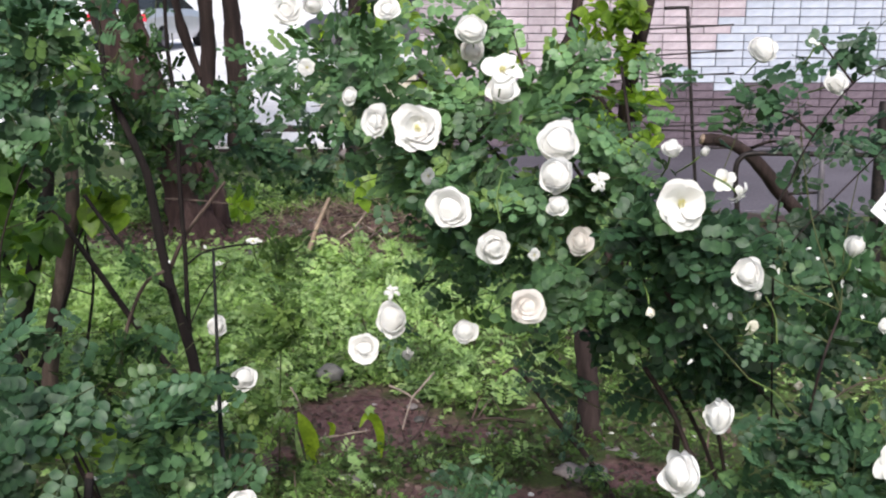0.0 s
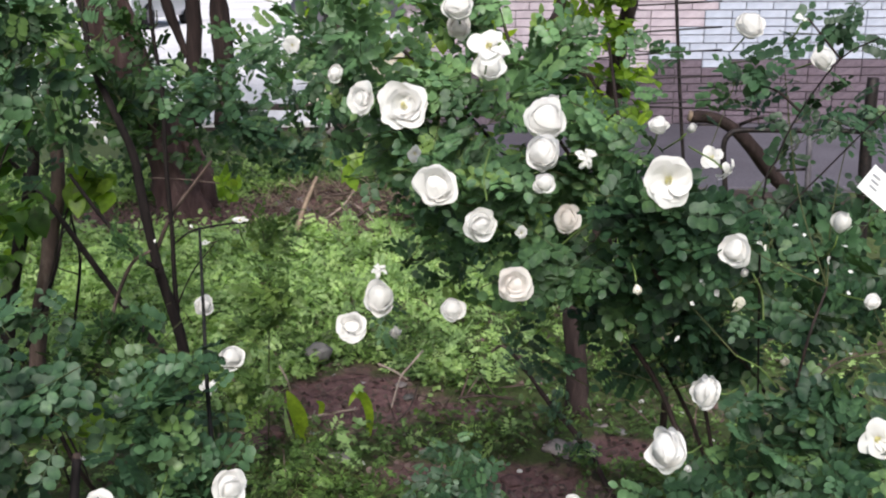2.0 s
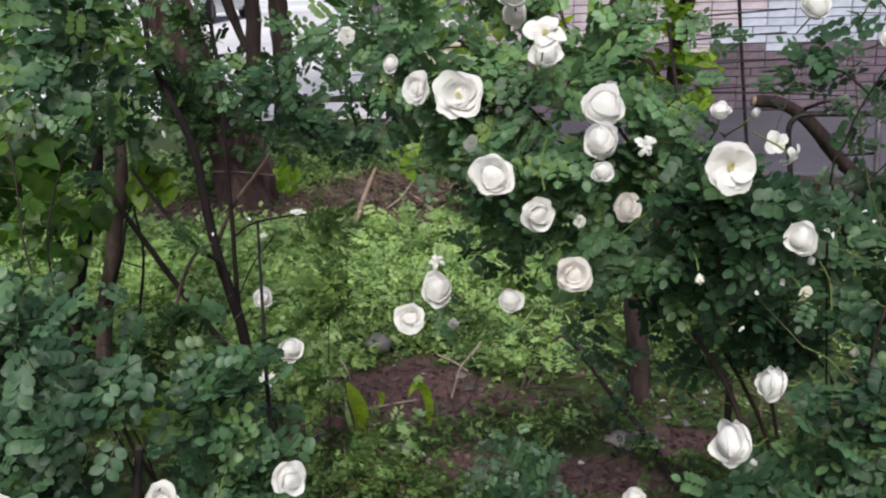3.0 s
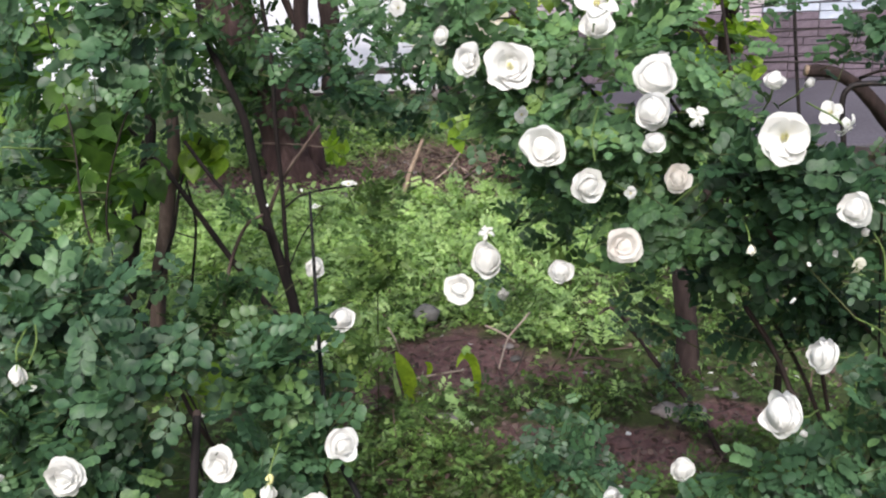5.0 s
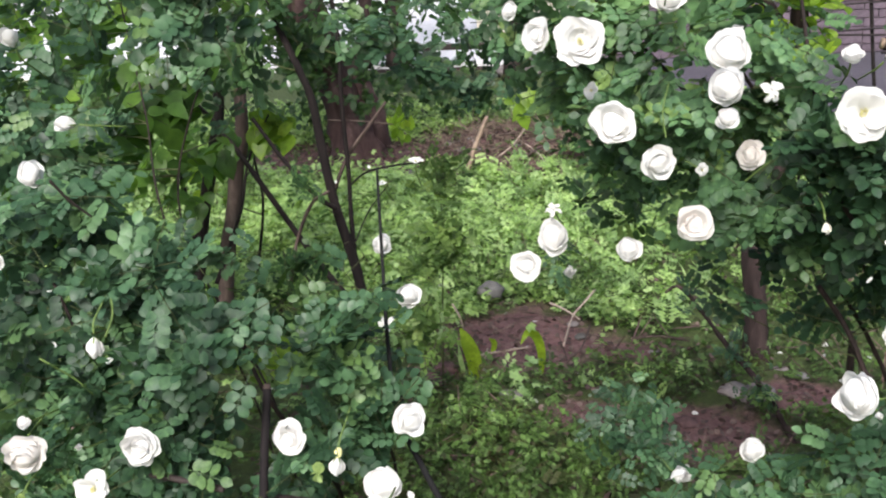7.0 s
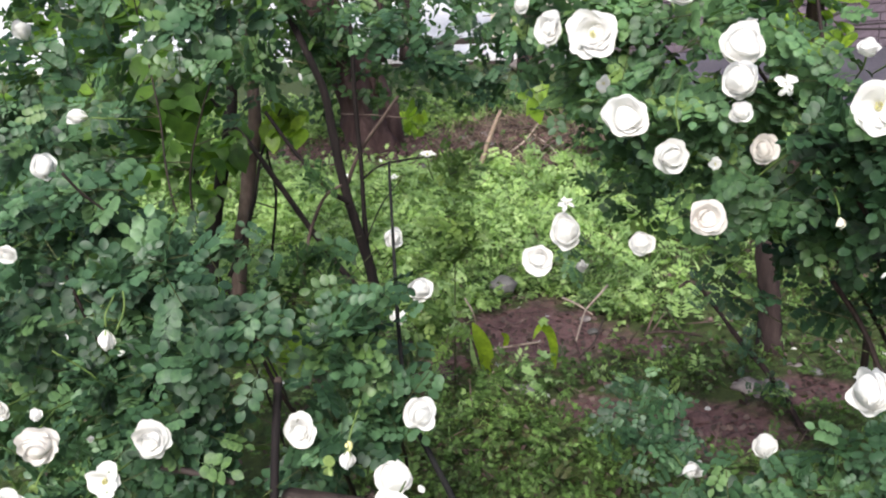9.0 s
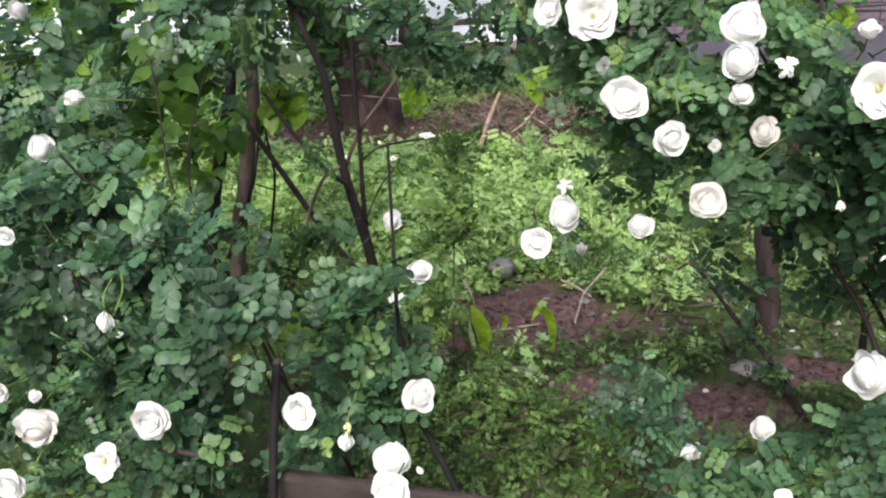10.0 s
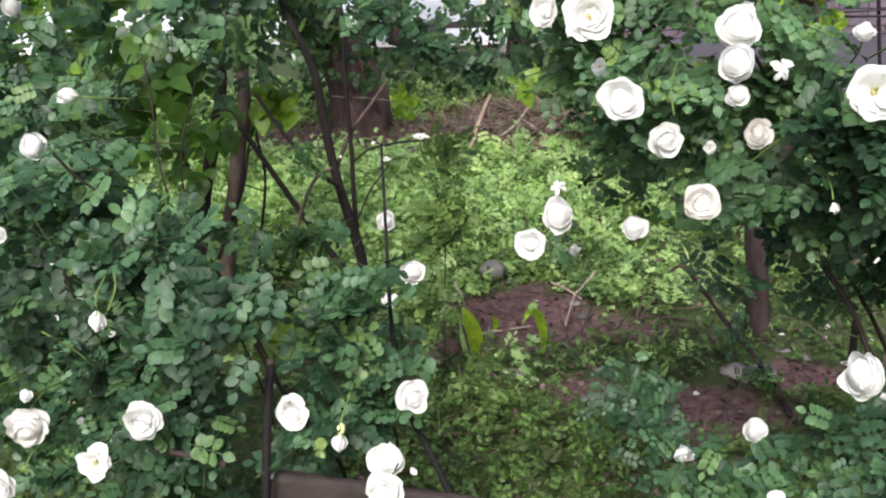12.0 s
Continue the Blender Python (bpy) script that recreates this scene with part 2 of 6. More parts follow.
def tube(pts, r0, r1, n=24, sides=8, rough=0.0, flare=0.0, seed=0, smooth=True):
    """A tapered limb: vertices and faces. rough: uneven radius; flare: a wider foot."""
    C = spline(pts, n) if smooth else [Vector(q) for q in pts]
    n = len(C)
    verts, faces = [], []
    side = Vector((1, 0.13, 0.07))
    for i, c in enumerate(C):
        d = (C[min(i + 1, n - 1)] - C[max(i - 1, 0)]).normalized()
        a = (side - d * side.dot(d)).normalized()
        b = d.cross(a)
        f = i / (n - 1)
        r = r0 + (r1 - r0) * f + flare * math.exp(-f * 9)
        for j in range(sides):
            w = 2 * math.pi * j / sides
            k = 1 + rough * noise.noise((math.cos(w) * 1.6 + seed, math.sin(w) * 1.6, f * 5 + seed * 3.1)) + rough * 0.5 * noise.noise((math.cos(w) * 5, math.sin(w) * 5 + seed, f * 14))
            verts.append(c + (a * math.cos(w) + b * math.sin(w)) * r * k)
    for i in range(n - 1):
        for j in range(sides):
            faces.append((i * sides + j, i * sides + (j + 1) % sides, (i + 1) * sides + (j + 1) % sides, (i + 1) * sides + j))
    faces.append(tuple(range(sides - 1, -1, -1)))
    faces.append(tuple(range((n - 1) * sides, n * sides)))
    return verts, faces


def limb(name, pts, r0, r1, material, parent=None, label="", n=24, sides=8, rough=0.0, flare=0.0, seed=0):
    off = parent.location if parent is not None else Vector((0, 0, 0))
    v, f = tube([Vector(q) - off for q in pts], r0, r1, n, sides, rough, flare, seed)
    return link_mesh(name, v, f, material, parent, label)


def frames_of(centres, along, normal):
    """Turn matrices (N,3,3) whose y axis runs along and whose z axis is near normal."""
    y = along / (np.linalg.norm(along, axis=1, keepdims=True) + 1e-9)
    x = np.cross(y, normal)
    x /= np.linalg.norm(x, axis=1, keepdims=True) + 1e-9
    z = np.cross(x, y)
    return np.stack([x, y, z], axis=2)


def scatter(base, centres, turns, sizes):
    """Many copies of a small mesh (verts, tris) laid into one pair of arrays."""
    V, T = base
    n, k = len(centres), len(V)
    if n == 0:
        return np.zeros((0, 3)), np.zeros((0, 3), dtype=int)
    pts = np.einsum("nij,kj->nki", turns, V) * sizes[:, None, None] + centres[:, None, :]
    tri = T[None] + (np.arange(n) * k)[:, None, None]
    return pts.reshape(-1, 3), tri.reshape(-1, 3)


def merged(pairs):
    vs, ts, o = [], [], 0
    for v, t in pairs:
        vs.append(v)
        ts.append(t + o)
        o += len(v)
    return np.concatenate(vs), np.concatenate(ts)


OVAL = ((0.0, 0.04), (0.18, 0.66), (0.42, 1.0), (0.68, 0.92), (0.88, 0.56), (1.0, 0.0))


def leaflet(length, width, fold=0.15, bend=0.12, rows=OVAL):
    """One oval blade along +y, folded at its midrib and bent down to the tip."""
    V, T = [], []
    for v, w in rows:
        z = -bend * length * v * v
        V += [(-w * width / 2, v * length, z + fold * w * width / 2), (0, v * length, z), (w * width / 2, v * length, z + fold * w * width / 2)]
    for i in range(len(rows) - 1):
        a, b = 3 * i, 3 * i + 3
        for k in (0, 1):
            if i < len(rows) - 2:
                T += [(a + k, a + k + 1, b + k + 1), (a + k, b + k + 1, b + k)]
            else:
                T.append((a + k, a + k + 1, b + 1))
    return np.array(V), np.array(T)


def moved(base, turn_z, tilt, at):
    c, s = math.cos(turn_z), math.sin(turn_z)
    R = np.array([[c, -s, 0], [s, c, 0], [0, 0, 1]])
    ct, st = math.cos(tilt), math.sin(tilt)
    K = np.array([[ct, 0, st], [0, 1, 0], [-st, 0, ct]])
    V = base[0] @ K.T @ R.T + np.array(at)
    return V, base[1]


def spear(length, width, fold=0.2, bend=0.15):
    """A small plain blade of four faces for plants low on the ground."""
    z = -bend * length
    V = [(0, 0, 0), (-width / 2, length * 0.45, z * 0.2 + fold * width / 2), (width / 2, length * 0.45, z * 0.2 + fold * width / 2), (0, length * 0.5, z * 0.25), (0, length, z)]
    return np.array(V), np.array([(0, 3, 1), (0, 2, 3), (1, 3, 4), (3, 2, 4)])


def pinnate(pairs, size, width, droop, rnd, blade=leaflet):
    """A rose leaf, 1 long: a thin midrib with pairs of rounded blades and one at the tip, joined by short stalks."""
    vs = [0.0] + [0.22 + 0.62 * i / pairs for i in range(pairs + 1)]
    rib, faces = [], []
    for v in vs:
        rib += [(-0.006, v, -droop * v * v), (0.006, v, -droop * v * v)]
    for i in range(len(vs) - 1):
        a = 2 * i
        faces += [(a, a + 1, a + 3), (a, a + 3, a + 2)]
    out, joints, o = [(np.array(rib), np.array(faces))], [], len(rib)
    foot = 1 if blade is leaflet else 0
    for i in range(pairs + 1):
        v = vs[i + 1]
        z = -droop * v * v
        k = size * (0.78 + 0.22 * math.sin(math.pi * (0.25 + 0.6 * i / pairs)))
        if i == pairs:
            blades = [moved(blade(k * 1.1, width * k, 0.2, 0.2), rnd.uniform(-0.15, 0.15), 0, (0, v + 0.02, z))]
        else:
            blades = [moved(blade(k, width * k * rnd.uniform(0.92, 1.08), 0.2, rnd.uniform(0.05, 0.3)), -q * rnd.uniform(0.95, 1.3), rnd.uniform(-0.16, 0.16), (q * 0.02, v, z)) for q in (-1, 1)]
        for b in blades:
            out.append(b)
            joints.append((2 * (i + 1), 2 * (i + 1) + 1, o + foot))
            o += len(b[0])
    v, t = merged(out)
    return v, np.concatenate([t, np.array(joints)])


pyr = random.Random(11)
ROSE_LEAVES = [pinnate(pyr.choice((3, 3, 4)), pyr.uniform(0.29, 0.33), pyr.uniform(0.74, 0.86), pyr.uniform(0.05, 0.3), pyr) for _ in range(6)]
OVATE = ((0.0, 0.12), (0.10, 0.66), (0.28, 1.0), (0.48, 0.95), (0.68, 0.68), (0.86, 0.30), (1.0, 0.0))
BROAD_LEAVES = [leaflet(1.0, w, 0.2, b, OVATE) for w, b in ((0.70, 0.1), (0.80, 0.25), (0.62, 0.3))]


def lobed(rnd):
    return merged([moved(spear(0.66, 0.46, 0.15, 0.2), a + rnd.uniform(-0.1, 0.1), 0, (0, 0.35, 0)) for a in (-0.9, 0.0, 0.9)] + [moved(spear(0.4, 0.05, 0, 0), 0, 0, (0, 0, 0))])


WEED_LEAVES = [lobed(pyr) for _ in range(3)]


ring3 = [(math.cos(a) * r, y, math.sin(a) * r) for y, r in ((0, 0.010), (1, 0.005)) for a in (0.3, 2.4, 4.5)]
TWIG = (np.array(ring3), np.array([(0, 1, 4), (0, 4, 3), (1, 2, 5), (1, 5, 4), (2, 0, 3), (2, 3, 5)]))


# ---------------------------------------------------------------- a shrub that gathers its leaves
class Shrub:
    def __init__(self, name, root, label, category, group, leaves, material, length, picked=0):
        self.top = thing(name, *root, label, category, group)
        self.leaves, self.material, self.length, self.picked = leaves, material, length, picked
        self.spots, self.sprigs, self.tuft = [], [], 0.5 / length
        self.runs, self.hearts, self.lush = [], [], 1.12

    def clump(self, x, y, z, rx, ry, rz, count, size=1.0, up=0.5):
        """Leaves in an egg-shaped space round (x, y, z)."""
        n = max(1, round(count * self.lush / 5))
        g = np.random.default_rng(int(abs(x) * 7919 + abs(y) * 104729 + abs(z) * 15485))
        self.hearts.append(Vector((x, y + ry * 0.3, z)))
        d = g.normal(size=(n * 3, 3))
        d /= np.linalg.norm(d, axis=1, keepdims=True)
        d *= g.random((n * 3, 1)) ** (1 / 2.4)
        tip = d * (rx, ry, rz) + (x, y, z)
        # sprays gather in tufts with hollows between them
        tuft = np.array([noise.noise(Vector(q) * self.tuft + Vector((self.top.location.x, 0, 0))) for q in tip])
        best = np.argsort(-tuft + g.random(n * 3) * 0.4)[:n]
        d, tip = d[best], tip[best]
        way = g.normal(size=(n, 3)) * (0.8, 0.5, 0.5) + d * (0.8, 0.4, 0.5) + (0, -0.25, 0.1)
        way /= np.linalg.norm(way, axis=1, keepdims=True)
        face = g.normal(size=(n, 3)) * 0.42 + (0, -0.55, up + 0.3)
        side = np.cross(way, face)
        side /= np.linalg.norm(side, axis=1, keepdims=True) + 1e-9
        cs, al, no, sz = [], [], [], []
        for k in range(5):
            f = k / 4
            out_s = (1 if k % 2 else -1) * (1 - f * 0.8) * g.uniform(0.8, 1.2, (n, 1))
            cs.append(tip - way * self.length * 1.3 * (1 - f) + g.normal(size=(n, 3)) * 0.006)
            al.append(side * out_s + way * (0.5 + 0.6 * f) + g.normal(size=(n, 3)) * 0.22)
            no.append(face + g.normal(size=(n, 3)) * 0.2)
            sz.append(self.length * size * g.uniform(0.7, 1.15, n))
        c, along, normal, s = np.concatenate(cs), np.concatenate(al), np.concatenate(no), np.concatenate(sz)
        self.spots.append((c, along, normal, s))
        self.sprigs.append((tip, way))

    def finish(self, twigs=True):
        c = np.concatenate([q[0] for q in self.spots])
        along = np.concatenate([q[1] for q in self.spots])
        normal = np.concatenate([q[2] for q in self.spots])
        s = np.concatenate([q[3] for q in self.spots])
        keep = c[:, 2] > 0.03
        tips = c + along / np.linalg.norm(along, axis=1, keepdims=True) * s[:, None] * 0.5
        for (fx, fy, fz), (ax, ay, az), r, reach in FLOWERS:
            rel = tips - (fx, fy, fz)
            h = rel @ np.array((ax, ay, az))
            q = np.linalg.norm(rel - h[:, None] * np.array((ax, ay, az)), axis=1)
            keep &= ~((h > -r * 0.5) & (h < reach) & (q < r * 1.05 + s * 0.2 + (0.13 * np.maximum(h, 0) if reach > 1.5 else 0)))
        c, along, normal, s = c[keep], along[keep], normal[keep], s[keep]
        turns = frames_of(c, along, normal)
        base = np.array(self.top.location)
        order = np.argsort(c[:, 1])
        single = set(order[:self.picked].tolist())
        kind = rng.integers(0, len(self.leaves), len(c))
        mask = np.array([i not in single for i in range(len(c))])
        pairs = []
        for k, lf in enumerate(self.leaves):
            sel = mask & (kind == k)
            pairs.append(scatter(lf, c[sel] - base, turns[sel], s[sel]))
        v, t = merged(pairs)
        ob = link_mesh("foliage", v, t, self.material, self.top)
        ob["kind"] = "stuff"
        if self.sprigs:
            tip = np.concatenate([q[0] for q in self.sprigs])
            way = np.concatenate([q[1] for q in self.sprigs])
            free = tip[:, 2] > 0.05
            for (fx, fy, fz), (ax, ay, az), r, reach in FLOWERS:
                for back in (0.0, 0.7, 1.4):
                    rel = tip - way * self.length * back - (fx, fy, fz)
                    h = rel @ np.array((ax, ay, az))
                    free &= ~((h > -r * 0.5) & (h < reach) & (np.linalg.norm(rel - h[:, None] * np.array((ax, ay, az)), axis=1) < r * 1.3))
            tip, way = tip[free], way[free]
            start = tip - way * self.length * 1.5
            v, t = scatter(TWIG, start - base, frames_of(start, way, np.tile((0.1, -0.3, 1.0), (len(tip), 1))), np.full(len(tip), self.length * 1.6))
            tw = link_mesh("branchwork", v, t, TWIG_GREEN, self.top)
            tw["kind"] = "stuff"
        if single:
            meshes = []
            for k, lf in enumerate(self.leaves):
                me = bpy.data.meshes.new("leaf")
                me.from_pydata([tuple(q) for q in lf[0]], [], [tuple(int(w) for w in q) for q in lf[1]])
                me.polygons.foreach_set("use_smooth", np.ones(len(me.polygons), dtype=bool))
                me.materials.append(self.material)
                meshes.append(me)
            for i in sorted(single):
                lo = new("leaf", meshes[kind[i]])
                lo.parent = self.top
                m = Matrix([list(turns[i][r] * s[i]) + [c[i][r] - base[r]] for r in range(3)] + [[0, 0, 0, 1]])
                lo.matrix_basis = m
        return c

    def shoots(self, reach=0.6, r=0.0022, material=None):
        """A thin shoot from the nearest cane into every tuft of leaves."""
        for c in self.hearts:
            near = [q for q in self.runs if q.z < c.z - 0.02 and (q - c).length < reach]
            if not near:
                continue
            a = min(near, key=lambda q: (q - c).length + 0.5 * abs(q.y - c.y))
            mid = a.lerp(c, 0.5) + Vector((0, 0.03, -0.08 * (a - c).length))
            limb("shoot", [a, mid, c], r * 1.25, r * 0.7, material or TWIG_GREEN, self.top, n=9, sides=5)

    def cane(self, pts, r0, r1, material=None, name="cane", label="", n=26, sides=7, rough=0.15):
        self.runs += spline(pts, 30)
        return limb(name, pts, r0, r1, material or STEM, self.top, label, n, sides, rough, 0, len(self.spots))


# ---------------------------------------------------------------- roses
def petal(length, width, a0, a1, base_r, cup, wave, rnd, nu=9, nv=8):
    """One petal in the plane of growth +z, round at its rim and wrapped about the axis; a0, a1: its lean from the axis at foot and rim, in degrees."""
    fine = 25
    run_r, run_z = [base_r], [0.0]
    for i in range(fine - 1):
        a = radians(a0 + (a1 - a0) * (i + 0.5) / (fine - 1))
        run_r.append(run_r[-1] + length / (fine - 1) * math.sin(a))
        run_z.append(run_z[-1] + length / (fine - 1) * math.cos(a))
    ph, ph2, notch = rnd.uniform(0, 6.28), rnd.uniform(0, 6.28), rnd.uniform(0.0, 0.07)
    skew = rnd.uniform(-0.12, 0.12)
    V = []
    for i in range(nv):
        v = i / (nv - 1)
        w = width * (0.22 + 0.78 * math.sin(min(1.0, v * 1.3) * math.pi / 2))
        for j in range(nu):
            u = 2 * j / (nu - 1) - 1
            s = v * (1 - 0.25 * (u + skew) ** 2 * v - notch * math.exp(-(u / 0.22) ** 2) * v + 0.03 * math.sin(5 * u + ph2) * v)
            r = float(np.interp(s * (fine - 1), range(fine), run_r))
            z = float(np.interp(s * (fine - 1), range(fine), run_z))
            a = radians(a0 + (a1 - a0) * s)
            lift = cup * width * u * u - 0.10 * length * max(0.0, s - 0.7) * u * u
            r, z = r - lift * math.cos(a) * 0.4, z + lift * math.sin(a)
            z += wave * v * (math.sin(3.1 * u + ph) * 0.6 + math.sin(6.3 * u + ph2) * 0.3)
            R = max(abs(r), 0.46 * w)
            phi = u * w * 0.5 / R
            V.append((R * math.sin(phi), -(r - R * (1 - math.cos(phi))), z))
    T = []
    for i in range(nv - 1):
        for j in range(nu - 1):
            q = i * nu + j
            T += [(q, q + 1, q + nu + 1), (q, q + nu + 1, q + nu)]
    return np.array(V), np.array(T)


# rings of petals from the outside in: count, length, width, lean at foot and rim, radius of the foot
RINGS = {
    "open": ((5, 0.49, 0.72, 62, 94, 0.02), (5, 0.43, 0.64, 54, 78, 0.02)),
    "double": ((5, 0.50, 0.86, 66, 96, 0.02), (5, 0.48, 0.80, 63, 78, 0.02), (4, 0.44, 0.74, 60, 48, 0.02), (3, 0.40, 0.64, 54, 8, 0.02)),
    "cup": ((4, 0.53, 0.86, 74, 52, 0.02), (4, 0.57, 0.84, 67, 16, 0.02), (3, 0.56, 0.80, 60, -14, 0.02)),
    "nod": ((5, 0.50, 0.84, 68, 90, 0.02), (4, 0.53, 0.80, 64, 44, 0.02), (4, 0.52, 0.70, 57, -4, 0.02)),
    "bud": ((4, 0.72, 0.62, 46, -24, 0.02), (4, 0.74, 0.56, 36, -22, 0.01), (4, 0.70, 0.42, 20, -18, 0.005)),
    "full": ((7, 0.50, 0.74, 68, 84, 0.02), (6, 0.47, 0.74, 66, 68, 0.02), (5, 0.43, 0.66, 64, 46, 0.02), (5, 0.36, 0.52, 60, 22, 0.03)),
    "loose": ((4, 0.50, 0.60, 62, 100, 0.02), (2, 0.42, 0.50, 54, 78, 0.02)),
    "curl": ((5, 0.56, 0.26, 50, 165, 0.03), (3, 0.40, 0.20, 20, 120, 0.02)),
    "tatter": ((2, 0.50, 0.46, 60, 110, 0.02), (1, 0.40, 0.34, 30, 60, 0.01)),
}


# the closed middle: radius, height of its top, height of its foot
CORES = {"double": (0.28, 0.26, 0.02), "cup": (0.37, 0.54, 0.06), "nod": (0.33, 0.44, 0.06), "full": (0.17, 0.12, 0.02)}


def core(radius, top, foot, rnd):
    """Innermost petals, closed over one another into a dome with low spiral laps."""
    nr, na = 10, 30
    ph, turns = rnd.uniform(0, 6.28), rnd.choice((2, 3))
    V = [(0, 0, top)]
    for i in range(1, nr + 1):
        r = i / nr
        for k in range(na):
            a = 2 * math.pi * k / na
            lap = ((a * turns / 6.28 + r * 1.6 + ph) % 1.0)
            z = foot + (top - foot) * math.sqrt(max(0.0, 1 - r * r)) - 0.014 * lap
            q = r * radius * (1 + 0.05 * math.sin(3 * a + ph))
            V.append((math.cos(a) * q, math.sin(a) * q, z))
    T = [(0, 1 + k, 1 + (k + 1) % na) for k in range(na)]
    for i in range(nr - 1):
        for k in range(na):
            q, w = 1 + i * na + k, 1 + i * na + (k + 1) % na
            T += [(q, q + na, w + na), (q, w + na, w)]
    return np.array(V), np.array(T)


rose_count = 0
FLOWERS = []
VIEW_POINT = Vector((0, 0, 1.5))  # the camera's place; leaves between it and a flower are cleared


def rose(shrub, x, y, z, size, kind="double", az=0.0, el=10.0, material=None):
    """A flower of that width. az: degrees to which it turns from the camera side (-y) towards +x; el: degrees above
    level.
    """
    global rose_count
    rose_count += 1
    rnd = random.Random(rose_count * 17 + 3)
    pieces = []
    scrap = kind == "tatter" and size < 0.026  # one petal for a white fleck: caught petals and background glints
    for count, ln, wd, a0, a1, br in ((1, 0.6, 0.44, 40, 80, 0.02),) if scrap else RINGS[kind]:
        ph = rnd.uniform(0, 6.28)
        for i in range(count):
            if kind == "tatter" and rnd.random() < 0.35 and len(pieces) > 0:
                continue
            loose = 0.35 if a1 < 0 else 1.0
            ragged = 0.45 if kind == "tatter" else 0.84
            P = petal(ln * rnd.uniform(ragged, 1.10), wd * rnd.uniform(ragged, 1.15), a0 + loose * rnd.uniform(-6, 6), a1 + loose * rnd.uniform(-11, 11), br, 0.09 + rnd.uniform(-0.04, 0.05), 0.008 if kind == "bud" else 0.03, rnd)
            pieces.append(moved(P, ph + 2 * math.pi * i / count + rnd.uniform(-0.3, 0.3), (0.05 if kind == "open" else 0.10) + rnd.uniform(-0.05, 0.05), (rnd.uniform(-0.02, 0.02), rnd.uniform(-0.02, 0.02), rnd.uniform(-0.015, 0.015))))
    if kind in CORES:
        pieces.append(core(*CORES[kind], rnd))
    v, t = merged(pieces)
    wild = 0.025 if kind == "bud" else 0.03 if kind == "open" else 0.055
    v = v + np.array([noise.noise_vector(Vector(q) * 2.6 + Vector((rose_count * 2.3, 0, 0))) * wild + noise.noise_vector(Vector(q) * 6 + Vector((0, rose_count, 0))) * 0.008 for q in v])
    axis = Vector((math.sin(radians(az)) * math.cos(radians(el)), -math.cos(radians(az)) * math.cos(radians(el)), math.sin(radians(el))))
    tilt = rnd.uniform(0, 360)
    m3 = axis.to_track_quat("Z", "Y").to_matrix() @ Euler((0, 0, radians(tilt))).to_matrix()
    span = 2 * np.percentile(np.linalg.norm(v[:, :2], axis=1), 96)
    if kind in ("bud", "cup"):
        span = max(span, (v[:, 2].max() - v[:, 2].min()) * 0.92)
    mid = (v[:, 2].max() + v[:, 2].min()) / 2
    size = size * 0.92
    v = (v - (0, 0, mid)) / span * size
    ob = link_mesh("rose" if kind != "bud" else "rosebud", v, t, material or PETAL, shrub.top)
    ob.matrix_basis = Matrix.Translation(Vector((x, y, z)) - shrub.top.location) @ m3.to_4x4()
    foot = -mid / span * size
    if kind in ("open", "loose", "full"):
        st = []
        for i in range(34):
            a, q = rnd.uniform(0, 6.28), rnd.uniform(0.02, 0.085) * size
            h = size * rnd.uniform(0.10, 0.17)
            w = 0.010 * size
            b = np.array([(-w, 0, 0), (w, 0, 0), (w, 0, h), (-w, 0, h), (0, -w * 2.4, h), (0, w * 2.4, h), (0, 0, h + w * 3), (0, 0, h - w * 2)])
            f = np.array([(0, 1, 2), (0, 2, 3), (3, 4, 6), (4, 2, 6), (2, 5, 6), (5, 3, 6), (3, 7, 4), (4, 7, 2), (2, 7, 5), (5, 7, 3)])
            st.append(moved((b, f), a, 0, (q * math.cos(a), q * math.sin(a), foot)))
        sv, sf = merged(st)
        link_mesh("stamens", sv, sf, STAMEN, ob, "golden yellow stamens")
    if scrap:
        return ob
    # calyx and stalk behind the petals
    cv = []
    for i in range(5):
        cv.append(moved(moved(leaflet(0.26 * size / 0.8, 0.09 * size, 0.2, -0.5 if kind != "bud" else -1.2), 0, 0, (0, 0, 0)), i * 1.2566, 0, (0, 0, foot - 0.02 * size)))
    bv, bf = merged(cv)
    link_mesh("calyx", bv, bf, CALYX, ob)
    back = (m3.inverted() @ (Vector((0, 0.8, -0.15)) - axis * 0.6)).normalized()
    ln = rnd.uniform(0.05, 0.09)
    s0 = Vector((0, 0, foot - 0.005))
    sv, sf = tube([s0, s0 + Vector((0, 0, -0.02)), s0 + Vector((0, 0, -0.02)) + back * ln * 0.5, s0 + Vector((0, 0, -0.02)) + back * ln], 0.0017, 0.0014, 8, 5)
    link_mesh("flower_stalk", sv, sf, GREEN_STEM, ob)
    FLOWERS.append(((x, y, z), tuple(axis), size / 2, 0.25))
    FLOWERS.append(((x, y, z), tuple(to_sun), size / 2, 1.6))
    # no leaves on the line to the camera, so the flower stays in sight
    FLOWERS.append(((x, y, z), tuple((VIEW_POINT - Vector((x, y, z))).normalized()), size / 2 * 0.9, 1.3))
    return ob


# ---------------------------------------------------------------- ground
EARTH = ((-0.29, 3.36, 0.27, 0.29), (-0.50, 6.20, 0.7, 0.6), (-1.45, 6.05, 0.9, 0.45), (0.60, 2.92, 0.16, 0.11), (0.28, 2.70, 0.20, 0.15), (-0.06, 2.78, 0.13, 0.11), (0.10, 3.28, 0.12, 0.07), (-0.60, 3.02, 0.10, 0.07))


